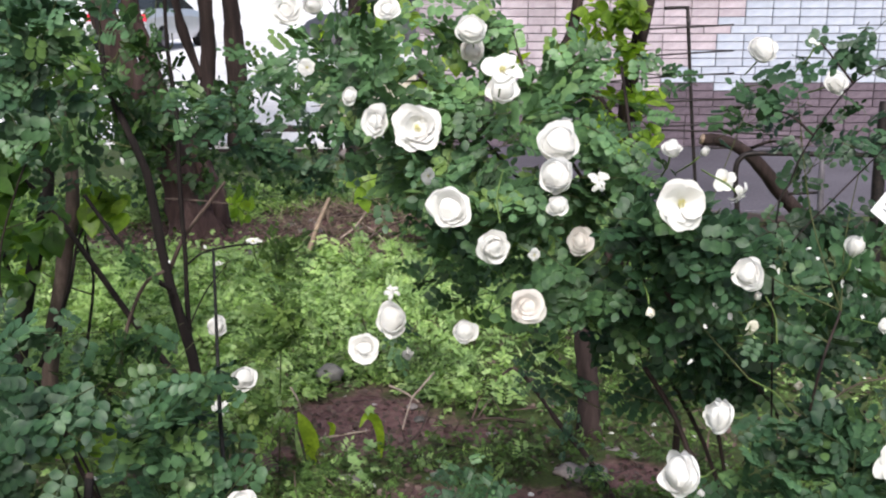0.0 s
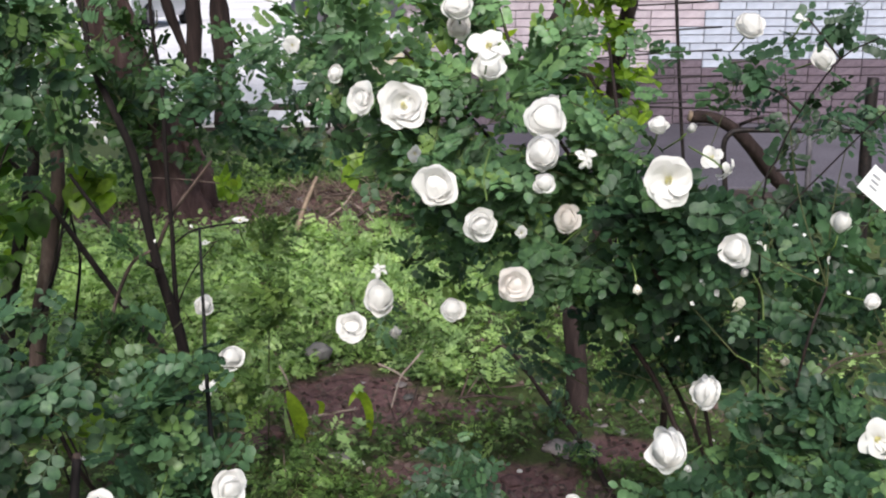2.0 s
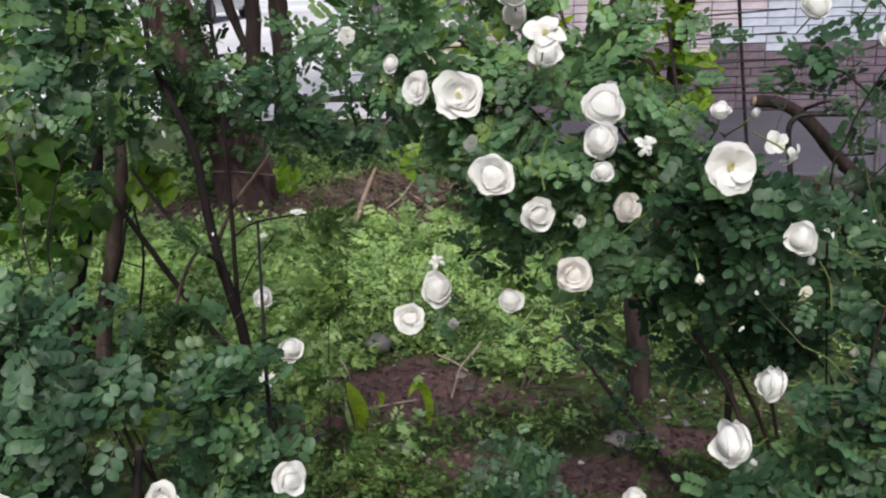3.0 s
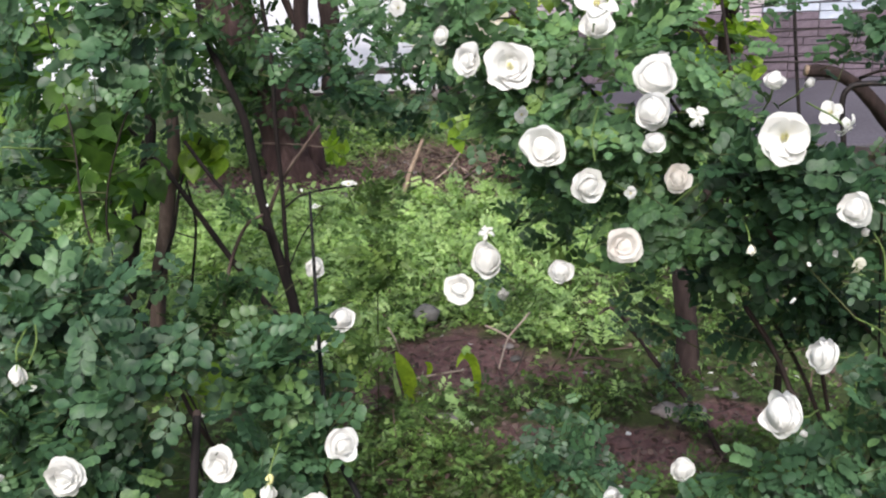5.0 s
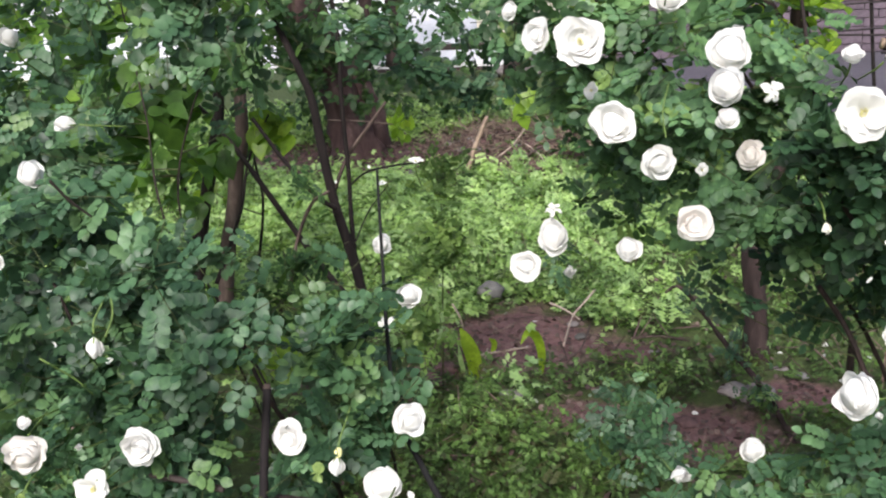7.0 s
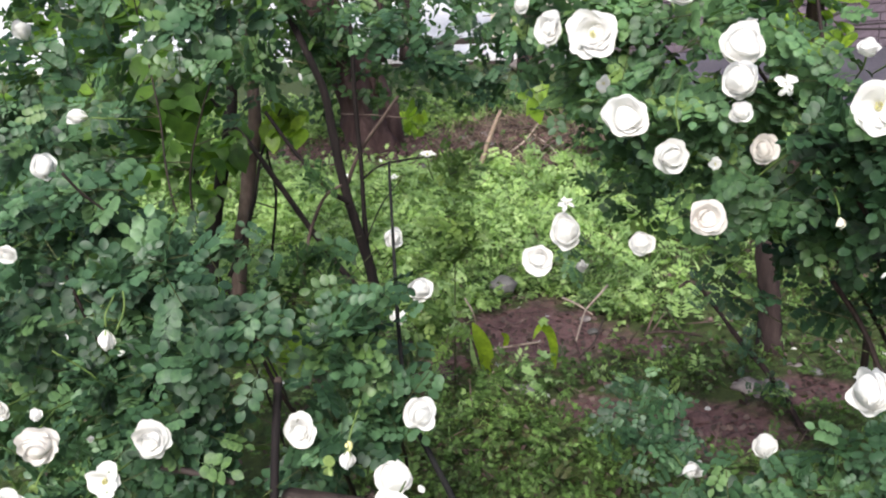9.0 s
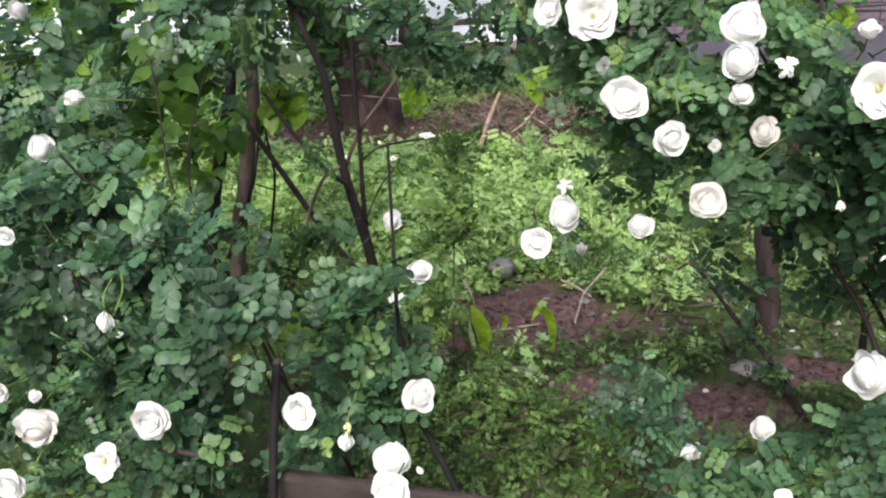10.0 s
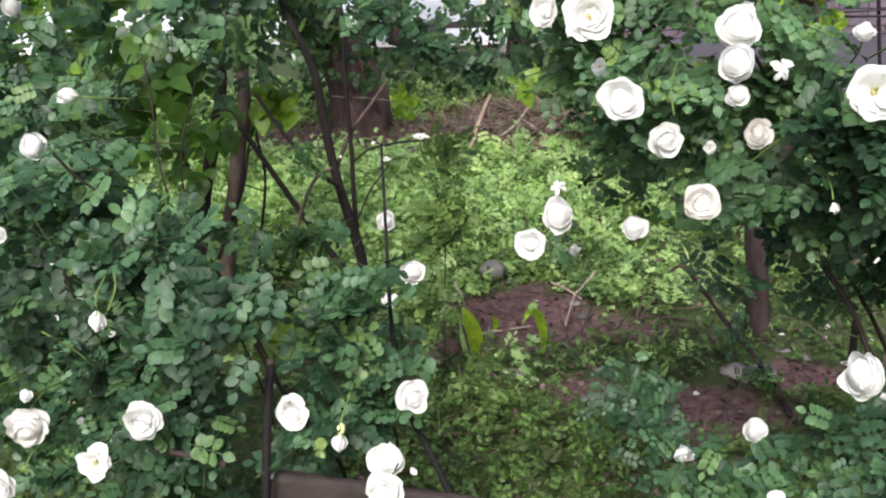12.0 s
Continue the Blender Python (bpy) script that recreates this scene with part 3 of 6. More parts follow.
def earthy(x, y):
    """How bare the soil is at a place, 0 to 1."""
    k = 0.0
    for cx, cy, rx, ry in EARTH:
        k = np.maximum(k, 1.35 - np.hypot((x - cx) / rx, (y - cy) / ry))
    ragged = np.array([noise.noise((a * 7, b * 7, 3)) + 0.6 * noise.noise((a * 19, b * 19, 5)) for a, b in zip(np.atleast_1d(x), np.atleast_1d(y))])
    return np.clip(k + 0.55 * ragged * (np.asarray(k) > -0.5), 0, 1)


def steps(lo, hi, fine, far, grow):
    a = list(np.arange(lo, hi + fine / 2, fine))
    d = fine
    while a[-1] < far:
        d *= grow
        a.append(a[-1] + d)
    d, b = fine, [a[0]]
    while b[-1] > -far:
        d *= grow
        b.append(b[-1] - d)
    return np.array(b[:0:-1] + a)


gx, gy = steps(-3.2, 3.2, 0.05, 900, 1.35), steps(1.4, 8.0, 0.05, 900, 1.35)
X, Y = np.meshgrid(gx, gy)
Z = np.zeros_like(X)
for i in range(X.shape[0]):
    for j in range(X.shape[1]):
        x, y = X[i, j], Y[i, j]
        if -4.5 < x < 4.5 and 0.5 < y < 8.6:
            Z[i, j] = 0.02 * noise.noise((x * 1.3, y * 1.3, 0)) + 0.016 * noise.noise((x * 5, y * 5, 1)) + 0.010 * noise.noise((x * 13, y * 13, 2))
Z += 0.10 * np.exp(-(((X + 0.5) / 0.6) ** 2 + ((Y - 6.3) / 0.6) ** 2))
Z += np.where((Y > 8.4) | (np.abs(X) > 4.4), -0.03, 0)
nv, nu = X.shape
idx = np.arange(nv * nu).reshape(nv, nu)
quads = np.stack([idx[:-1, :-1].ravel(), idx[:-1, 1:].ravel(), idx[1:, 1:].ravel(), idx[1:, :-1].ravel()], axis=1)
GROUND, nt, p, outp = shell("garden_soil")
tc = nt.nodes.new("ShaderNodeTexCoord")
nf = noise_tex(nt, 38, 8, 0.7)
nm = noise_tex(nt, 9, 6, 0.7)
soil = ramp(nt, nf, [(0.25, (0.056, 0.027, 0.029)), (0.5, (0.162, 0.085, 0.086)), (0.72, (0.255, 0.150, 0.145)), (0.88, (0.40, 0.30, 0.28))])
green = ramp(nt, nf, [(0.3, (0.03, 0.045, 0.014)), (0.7, (0.085, 0.12, 0.03))])
mask = None
for cx, cy, rx, ry in EARTH:
    mp = nt.nodes.new("ShaderNodeMapping")
    mp.inputs["Location"].default_value = (-cx / rx, -cy / ry, 0)
    mp.inputs["Scale"].default_value = (1 / rx, 1 / ry, 0)
    nt.links.new(tc.outputs["Object"], mp.inputs[0])
    ln = nt.nodes.new("ShaderNodeVectorMath")
    ln.operation = "LENGTH"
    nt.links.new(mp.outputs[0], ln.inputs[0])
    if mask is None:
        mask = ln.outputs["Value"]
    else:
        mn = nt.nodes.new("ShaderNodeMath")
        mn.operation = "MINIMUM"
        nt.links.new(mask, mn.inputs[0])
        nt.links.new(ln.outputs["Value"], mn.inputs[1])
        mask = mn.outputs[0]
ad = nt.nodes.new("ShaderNodeMath")
ad.operation = "ADD"
nt.links.new(mask, ad.inputs[0])
rag = nt.nodes.new("ShaderNodeMath")
rag.operation = "MULTIPLY"
rag.inputs[1].default_value = 2.0
nt.links.new(nm, rag.inputs[0])
nt.links.new(rag.outputs[0], ad.inputs[1])
mr = nt.nodes.new("ShaderNodeMapRange")
mr.inputs[1].default_value, mr.inputs[2].default_value = 1.85, 2.35
nt.links.new(ad.outputs[0], mr.inputs[0])
nt.links.new(mix_rgb(nt, mr.outputs[0], soil, green), p.inputs["Base Color"])
p.inputs["Roughness"].default_value = 0.95
nt.links.new(bump_of(nt, nf, 0.8, 0.02), p.inputs["Normal"])
ground = link_mesh("ground", np.stack([X.ravel(), Y.ravel(), Z.ravel()], axis=1), quads, GROUND)
tagged(ground, "bare brown soil and mossy lawn of a shaded garden", "ground", kind="structure")

ASPHALT = rough_material("grey_asphalt", [(0.3, (0.066, 0.060, 0.080)), (0.6, (0.100, 0.092, 0.115)), (0.8, (0.14, 0.13, 0.155))], 60, 0.85, 0.3, 0.003, big=0.8)
CONCRETE = rough_material("pale_concrete", [(0.3, (0.575, 0.564, 0.586)), (0.7, (0.782, 0.770, 0.805))], 12, 0.85, 0.3, 0.003, big=0.25)


def slab(name, x0, x1, y0, y1, top, material, label):
    bm = box(x1 - x0, y1 - y0, 0.16, pose((x0 + x1) / 2, (y0 + y1) / 2, top - 0.08), 0.012)
    return tagged(part(name, bm, material), label, name, kind="structure")


slab("pavement", 0.40, 14.0, 6.75, 9.6, 0.04, ASPHALT, "smooth violet-grey asphalt walk below the brick wall")
slab("road", -200.0, 0.35, 9.9, 500.0, 0.03, CONCRETE, "bright pale concrete yard where cars are parked")

# ---------------------------------------------------------------- brick building
WALL_Y = 9.6
MORTAR = rough_material("mortar", [(0.3, (0.15, 0.13, 0.145)), (0.7, (0.22, 0.195, 0.215))], 50, 0.9, 0.3, 0.003)
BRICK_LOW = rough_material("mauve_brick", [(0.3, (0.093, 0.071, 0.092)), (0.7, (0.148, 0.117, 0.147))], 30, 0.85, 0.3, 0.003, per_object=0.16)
BRICK_PINK = rough_material("pink_brick", [(0.3, (0.385, 0.325, 0.375)), (0.7, (0.48, 0.42, 0.475))], 20, 0.7, 0.25, 0.002, per_object=0.10)
BRICK_WHITE = rough_material("white_brick", [(0.3, (0.365, 0.40, 0.50)), (0.7, (0.465, 0.50, 0.60))], 14, 0.7, 0.25, 0.002, per_object=0.05)
wall_core = part("wall_north", box(14.0, 0.30, 6.0, pose(6.75, WALL_Y + 0.16, 2.95)), MORTAR)
tagged(wall_core, "brick house wall, mauve at its foot, pink and white above", "wall", kind="structure")
BW, BH, JOINT = 0.25, 0.075, 0.0075
brick_me = {}
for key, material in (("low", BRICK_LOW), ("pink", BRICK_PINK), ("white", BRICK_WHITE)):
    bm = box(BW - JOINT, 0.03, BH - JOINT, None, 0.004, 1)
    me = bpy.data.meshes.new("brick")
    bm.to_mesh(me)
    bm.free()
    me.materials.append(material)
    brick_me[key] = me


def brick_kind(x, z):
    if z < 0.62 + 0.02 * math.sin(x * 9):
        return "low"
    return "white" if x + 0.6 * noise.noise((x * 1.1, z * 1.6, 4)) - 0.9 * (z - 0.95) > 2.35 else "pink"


rest = {"low": [], "pink": [], "white": []}
brick_spots = []
for row in range(26):
    z = 0.04 + (row + 0.5) * BH
    shift = BW / 2 if row % 5 == 4 else 0.0
    for col_i in range(34):
        brick_spots.append((-0.22 + (col_i + 0.5) * BW + shift, z))
near_spots = [q for q in brick_spots if 1.7 < q[0] < 4.6 and 0.15 < q[1] < 1.75][:298]
near_set = set(near_spots)

# ---------------------------------------------------------------- wire fence, bent iron, fallen branch
fence = thing("wire_fence", 1.373, 5.500, 0.538, "rusty thin iron rod fence panel with a bent post", "fence")
limb("fence_post", [(1.287, 5.500, 1.399), (1.326, 5.500, 0.998), (1.376, 5.500, 0.538), (1.444, 5.500, -0.007)], 0.010, 0.010, IRON, fence, n=12, sides=6)
limb("post_arm", [(1.165, 5.500, 1.396), (1.237, 5.500, 1.399), (1.296, 5.500, 1.399)], 0.009, 0.009, IRON, fence, n=6, sides=6)
limb("rod", [(1.000, 5.480, 1.286), (1.268, 5.480, 1.298), (1.532, 5.480, 1.312)], 0.0050, 0.0048, IRON, fence, n=8, sides=5)
limb("rod", [(1.097, 5.480, 1.151), (1.335, 5.480, 1.166), (1.541, 5.480, 1.178)], 0.0050, 0.0048, IRON, fence, n=8, sides=5)
limb("rod", [(0.772, 5.480, 1.006), (1.192, 5.480, 1.041), (1.550, 5.480, 1.059)], 0.0050, 0.0048, IRON, fence, n=8, sides=5)
limb("rod", [(0.655, 5.480, 0.870), (1.200, 5.480, 0.907), (1.559, 5.480, 0.922)], 0.0050, 0.0048, IRON, fence, n=8, sides=5)
limb("rod", [(0.659, 5.480, 0.752), (1.207, 5.480, 0.776), (1.569, 5.480, 0.791)], 0.0050, 0.0048, IRON, fence, n=8, sides=5)
limb("rod", [(1.158, 5.460, 0.760), (1.356, 5.460, 0.754), (1.539, 5.460, 0.748), (1.937, 5.460, 0.721)], 0.006, 0.005, IRON, fence, n=12, sides=5)
limb("rod", [(1.392, 5.460, 0.662), (1.545, 5.460, 0.662)], 0.005, 0.005, IRON, fence, n=6, sides=5)

bed = thing("iron_frame", 1.776, 5.300, 0.573, "bent black iron tube frame standing in the garden", "frame")
limb("bent_tube", [(1.552, 5.300, 0.452), (1.543, 5.300, 0.573), (1.563, 5.300, 0.630), (1.626, 5.300, 0.657), (1.828, 5.300, 0.657), (2.066, 5.300, 0.651), (2.310, 5.300, 0.648)], 0.016, 0.014, IRON, bed, n=30, sides=8)
limb("tube_leg", [(1.553, 5.300, 0.482), (1.582, 5.300, 0.205), (1.642, 5.300, -0.372)], 0.015, 0.015, IRON, bed, n=6, sides=8)
limb("crossbar", [(1.849, 5.350, 0.432), (2.009, 5.350, 0.439)], 0.008, 0.008, IRON, bed, n=4, sides=6)
limb("steel_upright", [(2.001, 5.320, 0.666), (2.020, 5.320, 0.262), (2.048, 5.320, -0.248)], 0.017, 0.017, ZINC, bed, "dull grey steel upright", n=6, sides=8)
limb("dark_upright", [(2.254, 5.200, 0.940), (2.257, 5.200, 0.590), (2.294, 5.200, -0.208)], 0.030, 0.034, IRON, bed, n=8, sides=8, rough=0.1)

branch = thing("fallen_branch", 1.867, 6.100, 0.502, "thick curved dead branch with a pale sawn end", "branch")
limb("limb", [(1.537, 6.000, 0.630), (1.661, 6.000, 0.623), (1.808, 6.050, 0.551), (1.960, 6.100, 0.416), (2.128, 6.200, 0.231), (2.316, 6.300, 0.090), (2.556, 6.350, 0.023), (2.988, 6.400, -0.083)], 0.034, 0.050, TREE_BARK, branch, n=40, sides=12, rough=0.25)
limb("sawn_end", [(1.524, 5.990, 0.635), (1.538, 5.990, 0.632)], 0.032, 0.033, CUT_WOOD, branch, "pale sawn wood", n=3, sides=12)
limb("twig", [(1.832, 6.000, 0.580), (1.930, 5.900, 0.635), (2.032, 5.900, 0.595), (2.105, 5.900, 0.518)], 0.010, 0.006, BARK, branch, n=12, sides=6, rough=0.2)
edging = thing("timber_edging", 2.326, 6.200, -0.015, "dark rotten timber plank edging the garden bed", "plank")
m = pose(2.260, 5.950, 0.035, 0, 3, -4)
part("plank", box(0.95, 0.06, 0.17, Matrix.Translation(-edging.location) @ m, 0.008), OLD_WOOD, edging)
part("top_board", box(0.98, 0.13, 0.025, Matrix.Translation(-edging.location) @ m @ pose(0, 0, 0.105), 0.006), OLD_WOOD, edging, "worn top board")

# ---------------------------------------------------------------- low rail by the yard, cream parapet, cars
rail = thing("low_rail", -1.250, 9.200, 0.264, "low dark wooden rail with thin posts along the yard", "fence")
part("top_rail", box(2.6, 0.05, 0.055, pose(0.0, 0, 0), 0.006), OLD_WOOD, rail)
part("lower_rail", box(2.6, 0.03, 0.03, pose(0.0, 0, -0.2), 0.004), OLD_WOOD, rail)
for dx in (-1.2, -0.42, 0.32, 1.2):
    part("rail_post", box(0.03, 0.03, 0.36, pose(dx, 0.03, -0.13), 0.003), IRON, rail)
CREAM = rough_material("cream_render", [(0.3, (0.62, 0.56, 0.44)), (0.7, (0.76, 0.71, 0.60))], 15, 0.85, 0.2, 0.003)
parapet = thing("parapet", -0.75, 11.3, 0.0, "low cream rendered parapet with a flat coping", "wall")
part("parapet_wall", box(1.2, 0.2, 0.50, pose(0, 0, 0.27), 0.01), CREAM, parapet)
part("coping", box(1.26, 0.26, 0.06, pose(0, 0, 0.55), 0.008), CREAM, parapet)

CAR_PAINT, nt, p, outp = shell("silver_paint")
nt.links.new(ramp(nt, noise_tex(nt, 3, 3), [(0.3, (0.50, 0.51, 0.55)), (0.7, (0.56, 0.57, 0.60))]), p.inputs["Base Color"])
p.inputs["Metallic"].default_value, p.inputs["Roughness"].default_value, p.inputs["Coat Weight"].default_value = 0.5, 0.35, 0.6
DARK_PAINT, nt, p, outp = shell("dark_paint")
nt.links.new(ramp(nt, noise_tex(nt, 3, 3), [(0.3, (0.03, 0.032, 0.04)), (0.7, (0.05, 0.052, 0.06))]), p.inputs["Base Color"])
p.inputs["Roughness"].default_value, p.inputs["Coat Weight"].default_value = 0.35, 0.6
GLASS, nt, p, outp = shell("car_glass")
p.inputs["Base Color"].default_value, p.inputs["Roughness"].default_value = (0.02, 0.025, 0.03, 1), 0.08
RUBBER = rough_material("rubber", [(0.3, (0.006, 0.006, 0.007)), (0.7, (0.014, 0.014, 0.014))], 40, 0.9, 0.2, 0.001)
LAMP_RED, nt, p, outp = shell("tail_lamp_red")
p.inputs["Base Color"].default_value, p.inputs["Roughness"].default_value = (0.55, 0.03, 0.06, 1), 0.15


def loft(sections):
    """A closed skin over outlines of equal length."""
    k, V, Fc = len(sections[0]), [], []
    for s in sections:
        V += s
    for i in range(len(sections) - 1):
        for j in range(k):
            Fc.append((i * k + j, i * k + (j + 1) % k, (i + 1) * k + (j + 1) % k, (i + 1) * k + j))
    Fc.append(tuple(range(k - 1, -1, -1)))
    Fc.append(tuple(range((len(sections) - 1) * k, len(sections) * k)))
    return V, Fc


def car(x, y, turn, paint, label):
    """A small saloon, its tail towards -y."""
    top = thing("car", x, y, 0.03, label, "car", "parked cars")
    prof = ((-2.0, 0.35, 0.80), (-1.95, 0.30, 0.95), (-1.3, 0.26, 1.0), (-0.5, 0.24, 0.98), (0.6, 0.24, 0.96), (1.5, 0.26, 0.86), (1.95, 0.32, 0.70), (2.05, 0.4, 0.6))
    sec = []
    for yy, lo, hi in prof:
        w = 0.84 if abs(yy) < 1.8 else 0.74
        sec.append([(-w * 0.92, yy, lo), (w * 0.92, yy, lo), (w, yy, lo + 0.15), (w, yy, hi - 0.18), (w * 0.9, yy, hi), (-w * 0.9, yy, hi), (-w, yy, hi - 0.18), (-w, yy, lo + 0.15)])
    v, f = loft(sec)
    link_mesh("body", v, f, paint, top, smooth=False)
    cab = []
    for yy, hi, w in ((-1.55, 0.99, 0.76), (-1.0, 1.42, 0.62), (0.1, 1.45, 0.62), (0.95, 0.97, 0.74)):
        cab.append([(-w - 0.02, yy, 0.95), (w + 0.02, yy, 0.95), (w, yy, hi - 0.04), (w * 0.92, yy, hi), (-w * 0.92, yy, hi), (-w, yy, hi - 0.04)])
    v, f = loft(cab)
    link_mesh("cabin", v, f, GLASS, top, "dark glass cabin", smooth=False)
    part("roof", box(1.22, 1.15, 0.04, pose(0, -0.45, 1.45), 0.015), paint, top)
    part("bumper", box(1.58, 0.16, 0.20, pose(0, -2.0, 0.45), 0.04), paint, top)
    part("number_plate", box(0.5, 0.02, 0.11, pose(0, -2.01, 0.72), 0.004), CREAM, top)
    for sx in (-1, 1):
        part("tail_light", box(0.30, 0.08, 0.17, pose(sx * 0.60, -1.97, 0.80), 0.02), LAMP_RED, top, "red tail light")
        for yy in (-1.25, 1.3):
            bm = bmesh.new()
            bmesh.ops.create_cone(bm, cap_ends=True, segments=20, radius1=0.31, radius2=0.31, depth=0.2, matrix=pose(sx * 0.74, yy, 0.31, 0, 90, 0))
            w = part("tyre", bm, RUBBER, top)
            bm = bmesh.new()
            bmesh.ops.create_cone(bm, cap_ends=True, segments=16, radius1=0.2, radius2=0.17, depth=0.03, matrix=pose(sx * 0.845, yy, 0.31, 0, 90 * sx, 0))
            part("rim", bm, ZINC, w)
    top.rotation_euler = (0, 0, radians(turn))
    return top


car(-7.28, 26.0, -8, CAR_PAINT, "silver saloon car with red tail lights, parked in the yard")
car(-1.2, 25.0, 70, DARK_PAINT, "dark saloon car parked across the bright yard")

# ---------------------------------------------------------------- trees
def grow_crown(top, crown):
    """Leaves round the limb ends: (x, y, z, radius, count) each."""
    c, al, no = [], [], []
    for cx, cy, cz, r, count in crown:
        d = rng.normal(size=(count, 3))
        d /= np.linalg.norm(d, axis=1, keepdims=True)
        d *= rng.random((count, 1)) ** 0.4 * (1 + 0.35 * np.sin(d[:, :1] * 7 + cx) * np.cos(d[:, 1:2] * 6))
        c.append(d * (r, r, r * 0.7) + (cx, cy, cz))
        al.append(rng.normal(size=(count, 3)) + (0, 0, -0.4))
        no.append(rng.normal(size=(count, 3)) * 0.5 + (0, 0, 1))
    c, al, no = np.concatenate(c), np.concatenate(al), np.concatenate(no)
    v, t = scatter(BROAD_LEAVES[0], c - np.array(top.location), frames_of(c, al, no), rng.uniform(0.07, 0.12, len(c)))
    link_mesh("crown", v, t, FAR_LEAF, top)


def tree(x, y, label, limbs, crown, material=TREE_BARK):
    """limbs: (points, foot radius, tip radius, flare); crown: (x, y, z, radius, count)."""
    top = thing("tree", x, y, 0.0, label, "tree", "garden trees")
    for i, (pts, r0, r1, flare) in enumerate(limbs):
        limb("trunk" if i == 0 else "limb", pts, r0, r1, material, top, n=40, sides=16, rough=0.5, flare=flare, seed=i + x)
    grow_crown(top, crown)
    return top


tree(-1.58, 6.3, "old tree with a thick fibrous purple-brown trunk", (
    ([(-1.542, 6.200, -0.059), (-1.584, 6.250, 0.155), (-1.675, 6.300, 0.362), (-1.805, 6.300, 0.734), (-1.971, 6.300, 1.113), (-2.087, 6.300, 1.447), (-2.45, 6.3, 2.6), (-2.7, 6.2, 3.6)], 0.130, 0.05, 0.10),
    ([(-1.470, 6.300, -0.040), (-1.455, 6.300, 0.181), (-1.530, 6.350, 0.389), (-1.720, 6.400, 0.740), (-1.845, 6.400, 1.124), (-1.930, 6.400, 1.45), (-2.0, 6.5, 2.4), (-2.0, 6.6, 3.4)], 0.080, 0.03, 0.05),
), ((-2.6, 6.2, 4.4, 1.1, 1000), (-2.0, 6.6, 4.2, 0.8, 600), (-3.2, 6.0, 3.8, 0.9, 700)), OLD_BARK)
tree(-1.75, 8.5, "twin-stemmed tree with brown bark before the yard", (
    ([(-1.983, 8.400, 0.221), (-1.925, 8.400, 0.733), (-1.911, 8.400, 1.141), (-1.909, 8.400, 1.495), (-1.95, 8.4, 2.6), (-2.0, 8.4, 4.0)], 0.056, 0.052, 0.03),
    ([(-1.707, 8.500, 0.206), (-1.705, 8.500, 0.724), (-1.721, 8.500, 1.137), (-1.739, 8.500, 1.495), (-1.9, 8.5, 2.6), (-1.7, 8.6, 4.0)], 0.074, 0.062, 0.03),
    ([(-1.969, 8.400, 0.779), (-2.041, 8.400, 0.961), (-2.125, 8.400, 1.230), (-2.186, 8.400, 1.539), (-2.5, 8.4, 2.6), (-2.9, 8.4, 3.6)], 0.036, 0.03, 0.0),
), ((-1.9, 8.5, 4.8, 1.0, 800), (-2.9, 8.4, 4.2, 0.8, 600)))
tree(-0.75, 9.4, "slim tree with smooth brown bark by the parapet", (
    ([(-0.769, 9.000, -0.023), (-0.754, 9.000, 0.678), (-0.755, 9.000, 1.115), (-0.756, 9.000, 1.495), (-0.8, 9.0, 2.8), (-0.7, 9.0, 4.0)], 0.07, 0.06, 0.03),
), ((-0.8, 9.0, 4.6, 0.9, 700),))
tree(1.1, 5.0, "slim leaning tree with dark bark wrapped in a climbing vine", (
    ([(0.797, 4.600, 0.239), (0.815, 4.600, 0.616), (0.829, 4.600, 1.004), (0.863, 4.600, 1.254), (0.897, 4.600, 1.473), (1.0, 4.6, 2.4), (1.15, 4.7, 3.4)], 0.032, 0.030, 0.02),
    ([(0.811, 4.600, 0.825), (0.608, 4.500, 1.138), (0.530, 4.500, 1.235), (0.574, 4.500, 1.403), (0.65, 4.5, 2.2), (0.6, 4.4, 3.0)], 0.03, 0.02, 0.0),
), ((1.2, 4.8, 4.0, 0.7, 500), (0.6, 4.5, 3.6, 0.5, 250)))
post = thing("tree_stump_trunk", 0.501, 3.229, 0.000, "slender grey-brown tree trunk rising from the soil", "tree trunk")
limb("trunk", [(0.508, 3.220, -0.017), (0.499, 3.250, 0.148), (0.488, 3.300, 0.335), (0.475, 3.350, 0.562), (0.456, 3.400, 0.847)], 0.036, 0.031, TREE_BARK, post, n=60, sides=20, rough=0.34, flare=0.02)
limb("limb", [(0.468, 3.350, 0.662), (0.529, 3.400, 0.847), (0.586, 3.500, 1.026)], 0.022, 0.012, PALE_BARK, post, n=16, sides=8, rough=0.2)

# ---------------------------------------------------------------- shrubs behind: stems and leaves
GROUP = "garden shrubs"
lilac = Shrub("shrub", (-1.040, 3.871, 0.000), "dark-stemmed open shrub with thin crossing branches", "shrub", GROUP, ROSE_LEAVES, FAR_LEAF, 0.085)
S = lilac.cane
S([(-0.823, 3.200, 0.189), (-0.841, 3.200, 0.330), (-0.897, 3.200, 0.565), (-0.924, 3.200, 0.756), (-0.942, 3.200, 0.913), (-0.982, 3.200, 1.031), (-1.064, 3.250, 1.203), (-1.097, 3.300, 1.429)], 0.020, 0.009, BARK, "stem", n=40, sides=9)
S([(-0.840, 3.220, 0.201), (-0.856, 3.250, 0.432), (-0.853, 3.250, 0.667), (-0.856, 3.250, 0.876), (-0.851, 3.250, 1.114), (-0.880, 3.300, 1.306), (-0.878, 3.300, 1.498)], 0.009, 0.006, BARK, "stem", n=36)
